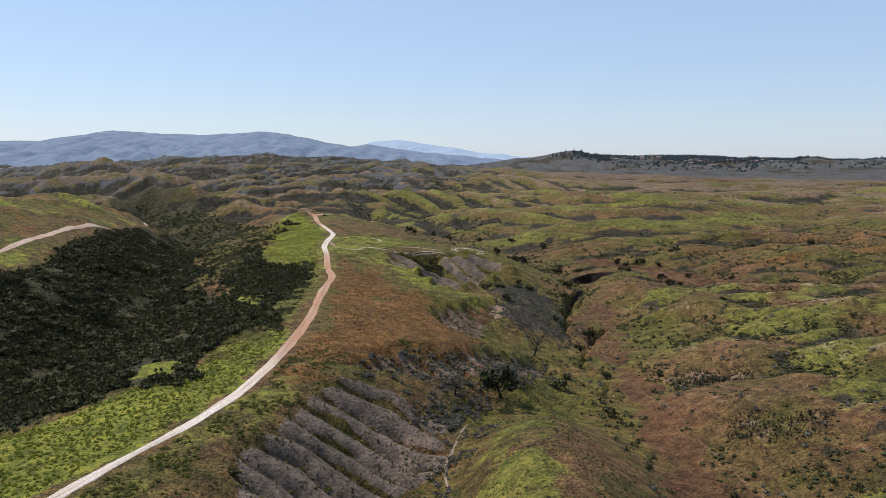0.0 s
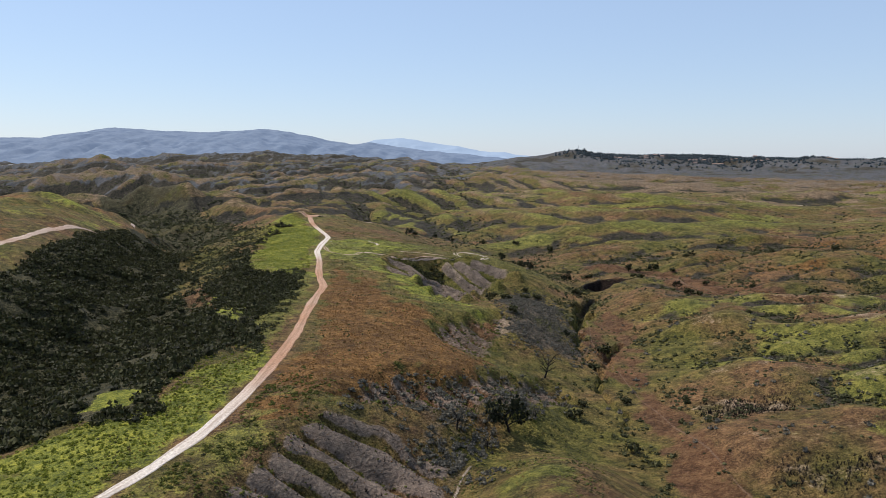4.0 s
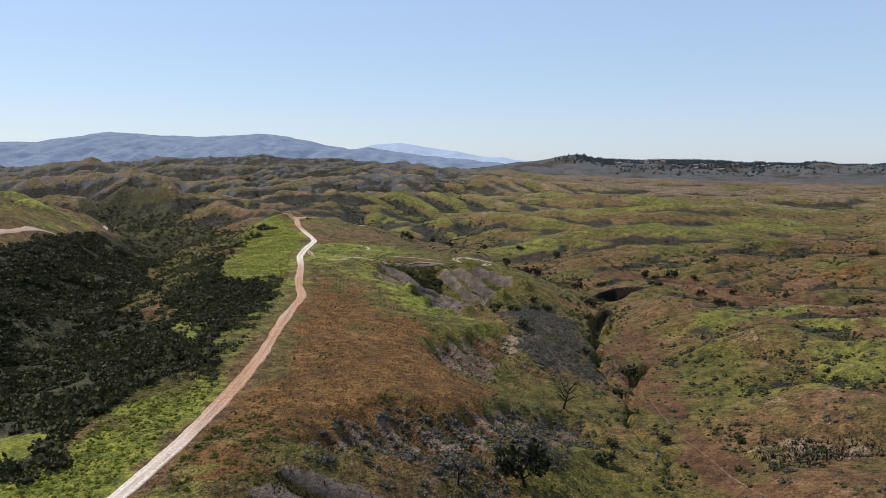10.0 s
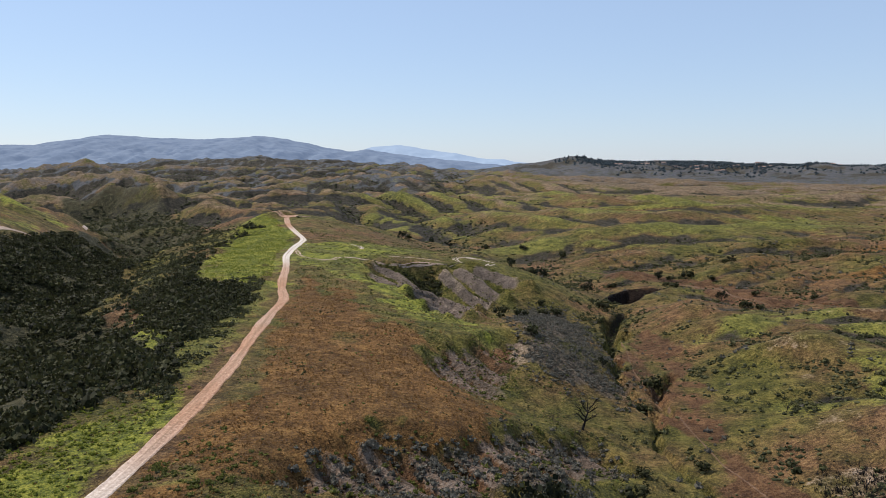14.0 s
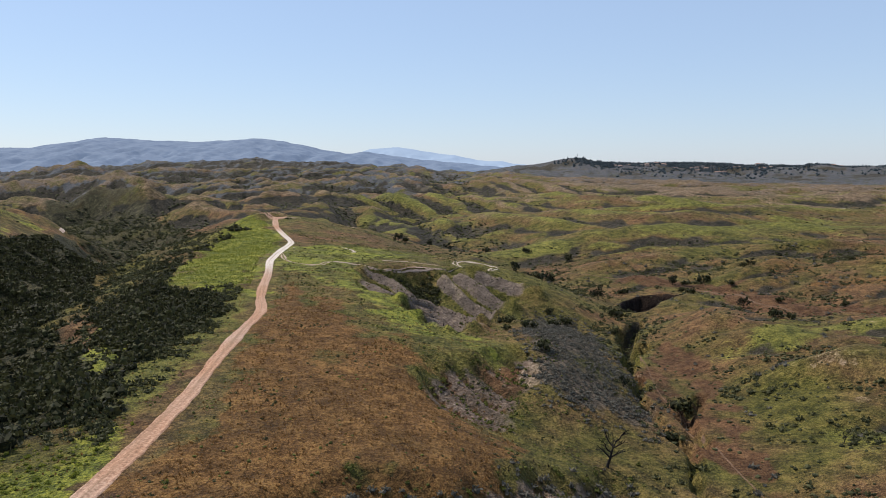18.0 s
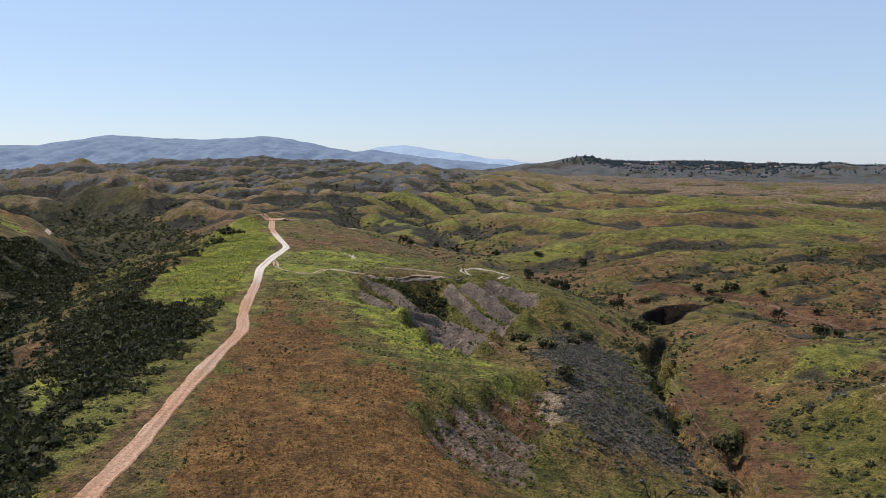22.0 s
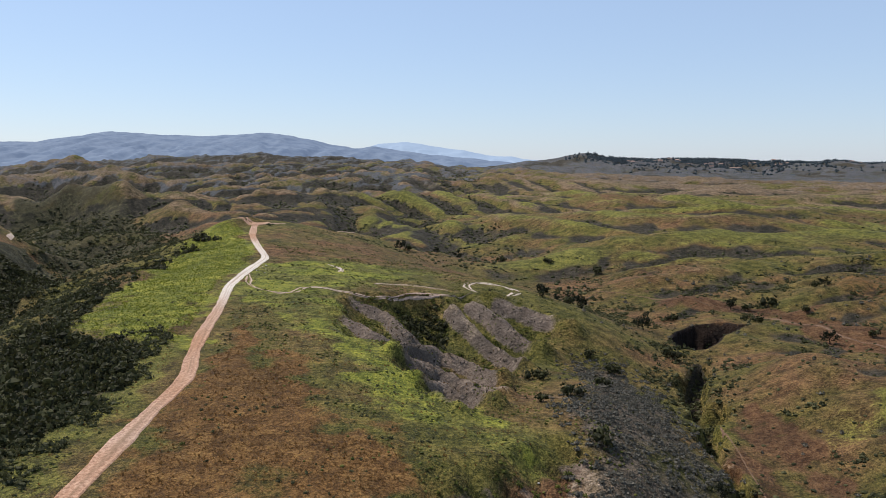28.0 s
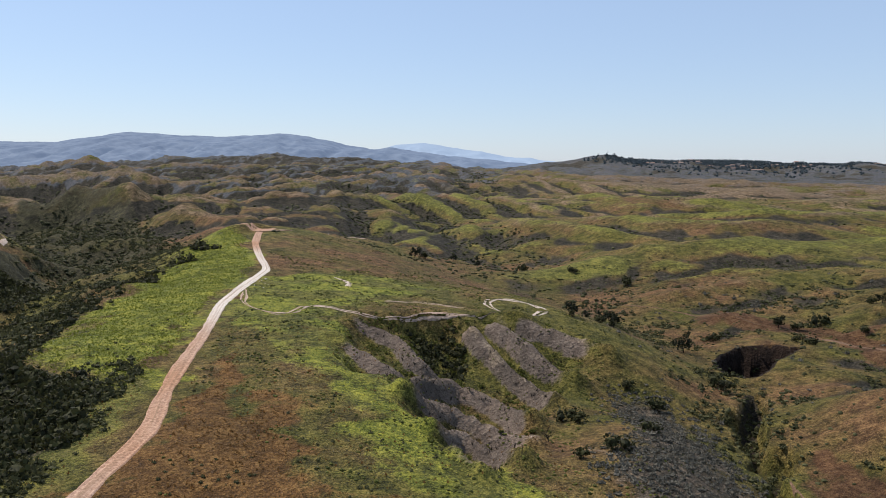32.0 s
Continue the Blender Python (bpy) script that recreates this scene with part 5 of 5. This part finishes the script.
def limb(start, way, length, radius, bend=0.35, steps=5):
    p, d, out = np.array(start, float), np.array(way, float), []
    for k in range(steps + 1):
        out.append(p.copy())
        d = d + dice.normal(size=3) * bend * 0.4 + np.array([0, 0, 0.06])
        d /= np.linalg.norm(d)
        p = p + d * length / steps
    return out, [radius * (1 - 0.8 * k / steps) for k in range(steps + 1)]


def tree(name, tall, spread, limbs, cards, leaf_mat, bark_mat, label, category, twigs=3, trunk_share=0.35, card=0.32, crown_label=""):
    """A tapered trunk, forking limbs and a crown of leaf sprays in uneven clumps."""
    root = new(name)
    trunk_pts, trunk_r = limb((0, 0, -0.3), (dice.uniform(-0.15, 0.15), dice.uniform(-0.15, 0.15), 1), tall * (trunk_share + 0.2) + 0.3, tall * 0.035, 0.25)
    part("trunk", tube(trunk_pts, trunk_r, 7), bark_mat, root)
    tips = []
    for k in range(limbs):
        a = 6.283 * k / limbs + dice.uniform(-0.4, 0.4)
        start = trunk_pts[2 + k % 4]
        rise = dice.uniform(0.35, 1.1)
        pts, rad = limb(start, (math.cos(a), math.sin(a), rise), math.hypot(spread, tall * 0.4) * dice.uniform(0.6, 0.95), tall * 0.018, 0.5)
        pieces = [tube(pts, rad, 5)]
        tips += [pts[-1], pts[-2], pts[3]]
        for _ in range(twigs):
            base = pts[dice.integers(2, 5)]
            tw, tr = limb(base, dice.normal(size=3) * 0.6 + (math.cos(a), math.sin(a), 0.8), tall * dice.uniform(0.12, 0.26), tall * 0.008, 0.6, 3)
            pieces.append(tube(tw, tr, 3))
            tips.append(tw[-1])
        part("limb", joined(pieces), bark_mat, root)
    if cards:
        tips = np.array(tips)
        clump = tips[dice.integers(0, len(tips), cards)]
        reach = spread * dice.uniform(0.12, 0.34, (len(tips), 1))
        spots = clump + ball_points(cards * 2, -2)[:cards] * dice.uniform(0.2, 1, (cards, 1)) ** 0.5 * spread * 0.34 * np.array([1, 1, 0.75])
        spots[:, 2] = np.maximum(spots[:, 2], 0.25 * tall * dice.uniform(0.3, 1.0, cards))
        part("crown", leaf_cards(spots, card), leaf_mat, root, crown_label)
    return tagged(root, label, category)


def bush(name, cards, leaf_mat, label, stems=5, category="bush"):
    """A rounded bush a metre in radius, on a few stems."""
    root = new(name)
    for k in range(stems):
        a = 6.283 * k / stems
        pts, rad = limb((0.1 * math.cos(a), 0.1 * math.sin(a), -0.15), (math.cos(a) * 0.5, math.sin(a) * 0.5, 1), 1.1, 0.05, 0.4, 3)
        part("stem", tube(pts, rad, 4), BARK, root)
    pieces = []
    for _ in range(6):
        at = np.array([*dice.uniform(-0.55, 0.55, 2), dice.uniform(0.35, 0.95)])
        r = dice.uniform(0.35, 0.6)
        pieces.append((ICO_V * dice.uniform(0.6, 1.0, (12, 1)) * r * 0.8 + at, ICO_F))
        pieces.append(leaf_cards(ball_points(cards // 6, -0.9) * r * dice.uniform(0.85, 1.15) + at, 0.14))
    part("crown", joined(pieces), leaf_mat, root)
    return tagged(root, label, category)


def place(ob, x, y, size=1.0, turn=None):
    spot = (x, y, float(height(np.array([x]), np.array([y]))[0]) - 0.05)
    m = Matrix.LocRotScale(spot, Euler((0, 0, dice.uniform(0, 6.283) if turn is None else turn)), (size, size, size * dice.uniform(0.9, 1.1)))
    return m


def planted(makers, spots, group):
    """The first of each kind is set in place, the rest are copies of it."""
    used = set()
    for k, (x, y, size) in enumerate(spots):
        ob = makers[k % len(makers)]
        size *= 0.85
        if ob.name in used:
            copy = copy_thing(ob, place(ob, x, y, size))
            tagged(copy, group=group)
        else:
            used.add(ob.name)
            ob.matrix_basis = place(ob, x, y, size)
            tagged(ob, group=group)


oaks = [tree("oak_tree", 7, 3.4, 6, 520, OAK, CHARRED, "dark scorched oak tree beside the dry wash", "tree", card=0.36) for _ in range(3)]
planted(oaks, [(106, 368, 0.7), (59, 386, 0.9), (14, 178, 1.5), (35, 402, 0.75), (39, 399, 0.8), (43, 401, 0.7), (-6, 556, 1.0), (5, 556, 1.1), (27, 372, 0.6),
               (39, 262, 0.8), (128, 418, 0.8), (-22, 511, 0.7), (-4, 338, 0.5), (-7, 343, 0.45), (94, 411, 0.6), (152, 446, 0.8)], "dark oaks of the valley")
grey_tree = tree("burnt_oak", 7, 3.0, 6, 220, SAGE, CHARRED, "half-burnt oak with thin grey-green foliage in a gully", "tree", card=0.3)
planted([grey_tree], [(3, 174, 1.0), (9, 171, 0.8), (20, 184, 0.7)], "burnt oaks in the gully")
dead = [tree("dead_tree", 7.5, 2.6, 7, 0, OAK, CHARRED, "dead charred tree with bare forking limbs", "tree", twigs=5) for _ in range(2)]
planted(dead, [(27, 222, 1.3), (13, 294, 0.5), (45, 268, 0.6), (-20, 128, 0.3), (-16, 152, 0.3), (-31, 128, 0.3), (-27, 146, 0.28), (-30, 138, 0.25), (-22, 157, 0.3), (-24, 134, 0.25), (-12, 140, 0.3), (-14, 162, 0.3), (-33, 120, 0.25), (4, 356, 0.35), (12, 366, 0.35), (18, 360, 0.3), (70, 232, 0.4), (48, 398, 0.6)], "bare burnt trees")
dark_bush = [bush("dark_bush", 150, CHAPARRAL, "dark rounded bush on a grassy slope") for _ in range(3)]
planted(dark_bush, [(17, 308, 2.3), (19, 305, 1.8), (16, 281, 1.4), (22, 285, 1.2), (38, 329, 1.6), (34, 337, 1.5), (106, 412, 1.8), (98, 408, 1.6), (26, 530, 2.6), (46, 509, 1.5),
                    (65, 490, 2.2), (126, 420, 1.8), (96, 319, 1.5), (99, 317, 1.2), (126, 322, 1.4), (150, 330, 2.4), (154, 327, 2.0), (101, 274, 1.2), (50, 258, 1.6), (44, 244, 1.5),
                    (40, 179, 1.7), (30, 195, 1.3), (34, 205, 1.2), (-33, 117, 1.0), (22, 262, 1.2), (46, 210, 1.2), (52, 330, 1.5), (58, 352, 1.6), (112, 396, 1.4), (92, 393, 1.5),
                    (95, 391, 1.3), (120, 372, 1.3), (135, 356, 1.4), (30, 300, 1.0), (-18, 515, 2.0), (36, 384, 1.6), (72, 402, 1.2), (190, 395, 2.0), (170, 420, 1.8)], "dark bushes of the valley")
green_bush = [bush("green_bush", 130, FRESH, "small fresh green bush on a grassy slope") for _ in range(2)]
planted(green_bush, [(11, 300, 0.8), (24, 268, 0.8), (118, 330, 1.2), (105, 300, 1.1), (110, 352, 1.0), (-24, 140, 1.0), (-14, 133, 0.9), (33, 226, 1.0), (28, 246, 0.8), (85, 300, 0.9), (-31, 247, 0.7)], "green bushes")

# ---- the town on the far ridge ----
WALLS = plain("house_plaster", (0.20, 0.19, 0.18), (0.32, 0.30, 0.28))
ROOFS = plain("tile_roof", (0.20, 0.13, 0.10), (0.30, 0.21, 0.17))
DARK_GLASS = plain("dark_window", (0.02, 0.025, 0.03), (0.05, 0.055, 0.06), 1.0, 0.2)
STEEL = plain("mast_steel", (0.25, 0.25, 0.26), (0.4, 0.4, 0.4), 1.0, 0.5)


def block(x0, x1, y0, y1, z0, z1):
    co = np.array([(x, y, z) for z in (z0, z1) for y in (y0, y1) for x in (x0, x1)], float)
    quads = [(0, 2, 3, 1), (4, 5, 7, 6), (0, 1, 5, 4), (2, 6, 7, 3), (0, 4, 6, 2), (1, 3, 7, 5)]
    return co, np.array([t for a, b, c, d in quads for t in ((a, b, c), (a, c, d))])


def gable(w, d, z0, z1):
    co = np.array([(-w, -d, z0), (w, -d, z0), (w, d, z0), (-w, d, z0), (-w, 0, z1), (w, 0, z1)], float)
    return co, np.array([(0, 1, 5), (0, 5, 4), (2, 3, 4), (2, 4, 5), (0, 4, 3), (1, 2, 5), (0, 3, 2), (0, 2, 1)])


def house(w, d, tall):
    root = new("house")
    part("wall", block(-w, w, -d, d, -3, tall), WALLS, root)
    part("roof", gable(w * 1.08, d * 1.12, tall, tall + d * 0.55), ROOFS, root)
    for k in (-0.55, 0.0, 0.55):
        part("window", block(k * w - 1.0, k * w + 1.0, -d - 0.06, -d + 0.1, tall * 0.4, tall * 0.75), DARK_GLASS, root)
    return tagged(root, "small pale house with a low tiled roof among trees", "house", "houses on the far ridge")


homes = [house(9, 6, 5), house(12, 6, 4), house(8, 7, 7)]
spots = [(dice.uniform(750, 1900), dice.uniform(3380, 3560)) for _ in range(40)]
for k, (x, y) in enumerate(spots):
    spot = pose(x, y, float(height(np.array([x]), np.array([y]))[0]), 0, 0, dice.uniform(-25, 25))
    if k < 3:
        homes[k].matrix_basis = spot
    else:
        copy_thing(homes[k % 3], spot)
shed_spots = [(-1560 - 60 * dice.uniform(-2, 3), 2900 + dice.uniform(-60, 60)) for _ in range(9)]
shed = new("shed")
part("wall", block(-8, 8, -4, 4, -2, 3.2), WALLS, shed)
part("roof", gable(8.5, 4.4, 3.2, 4.6), WALLS, shed)
tagged(shed, "long pale shed on a valley floor", "shed", "sheds in the far valley")
for k, (x, y) in enumerate(shed_spots):
    spot = pose(x, y, float(height(np.array([x]), np.array([y]))[0]), 0, 0, dice.uniform(-20, 20))
    if k:
        copy_thing(shed, spot)
    else:
        shed.matrix_basis = spot
mast = new("radio_mast")
part("pole", tube([(0, 0, -2), (0, 0, 12), (0, 0, 26)], [0.9, 0.6, 0.3], 6), STEEL, mast)
for k in range(3):
    part("arm", block(-1.6, 1.6, -0.2, 0.2, 14 + 4 * k, 14.5 + 4 * k), STEEL, mast)
tagged(mast, "thin steel radio mast on a hilltop", "mast")
mast.matrix_basis = pose(640, 3732, float(height(np.array([640.0]), np.array([3732.0]))[0]))


def ridge_trees(x, y):
    d, _ = nearest_on([(560, 3690, 0), (720, 3700, 0), (1000, 3650, 0), (1500, 3560, 0), (2200, 3400, 0)], x, y)
    front = step(330 - 0.12 * np.abs(x - 1300), 60, d) * (y < 3740)
    return front * step(560, 760, x) * step(-0.5, 0.15, layered(x / 90, y / 60, 151)) * 0.9 + 0.25 * step(60, 10, d) + 0.05 * step(900, 300, d) * step(500, 700, x)


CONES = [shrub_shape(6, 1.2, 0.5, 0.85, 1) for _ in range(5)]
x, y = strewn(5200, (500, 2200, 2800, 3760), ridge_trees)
scatter("town_trees", CONES, x, y, dice.uniform(3.0, 6.5, len(x)), HAZY_PINE, "dark trees along a far ridge with houses", "trees")

# ---- a parked car and loose pale stones on the ridge ----
PAINT = plain("white_car_paint", (0.68, 0.69, 0.70), (0.76, 0.77, 0.78), 0.5, 0.3)
RUBBER = plain("tyre_rubber", (0.015, 0.015, 0.015), (0.03, 0.03, 0.03), 4.0, 0.8)
STONE = plain("pale_stone", (0.38, 0.34, 0.28), (0.62, 0.57, 0.50), 2.0, 0.9)


def prism(profile, half_width):
    """A side view given as points along and up, drawn out sideways."""
    n = len(profile)
    co = np.array([(x, s * half_width, z) for s in (-1, 1) for x, z in profile], float)
    faces = [(k, (k + 1) % n, n + (k + 1) % n) for k in range(n)] + [(k, n + (k + 1) % n, n + k) for k in range(n)]
    faces += [(0, k + 1, k) for k in range(1, n - 1)] + [(n, n + k, n + k + 1) for k in range(1, n - 1)]
    return co, np.array(faces)


car = new("parked_car")
part("body", prism([(-2.4, 0.4), (-2.4, 0.95), (-1.5, 1.05), (1.2, 1.05), (2.3, 0.9), (2.4, 0.4)], 0.9), PAINT, car)
cabin = part("cabin", prism([(-1.7, 1.05), (-1.4, 1.65), (0.4, 1.68), (1.1, 1.05)], 0.78), PAINT, car)
for side in (-1, 1):
    part("window", block(-1.3, 0.35, side * 0.79 - 0.02, side * 0.79 + 0.02, 1.15, 1.55), DARK_GLASS, cabin, "dark side window")
for x in (-1.5, 1.5):
    for side in (-1, 1):
        t = np.arange(12) * 6.28318 / 12
        rim = [(x + 0.36 * math.cos(a), 0.36 + 0.36 * math.sin(a)) for a in t]
        co, faces = prism(rim, 0.12)
        part("wheel", (co + np.array([0, side * 0.8, 0]), faces), RUBBER, car, "black tyre")
tagged(car, "small white car parked on bare dirt behind a ridge", "car")
car.matrix_basis = pose(-64, 539, float(height(np.array([-64.0]), np.array([539.0]))[0]), 0, 0, 8)


def stone():
    root = new("stone", mesh_of("stone", ICO_V * dice.uniform(0.6, 1.1, (12, 1)) * np.array([1, 0.8, 0.55]), ICO_F, STONE, False))
    return tagged(root, "pale loose stone beside the dirt road", "rock", "stones beside the road")


stones = [stone() for _ in range(4)]
for k in range(16):
    x, y = -51 + dice.normal() * 1.5, 371 + dice.normal() * 3.2
    if k >= 12:
        x, y = 15 + dice.normal() * 3, 252 + dice.normal() * 2
    s = dice.uniform(0.25, 0.6)
    spot = Matrix.LocRotScale((x, y, float(height(np.array([x]), np.array([y]))[0]) + 0.12 * s), Euler((0, 0, dice.uniform(0, 6))), (s, s, s))
    if k < 4:
        stones[k].matrix_basis = spot
    else:
        copy_thing(stones[k % 4], spot)
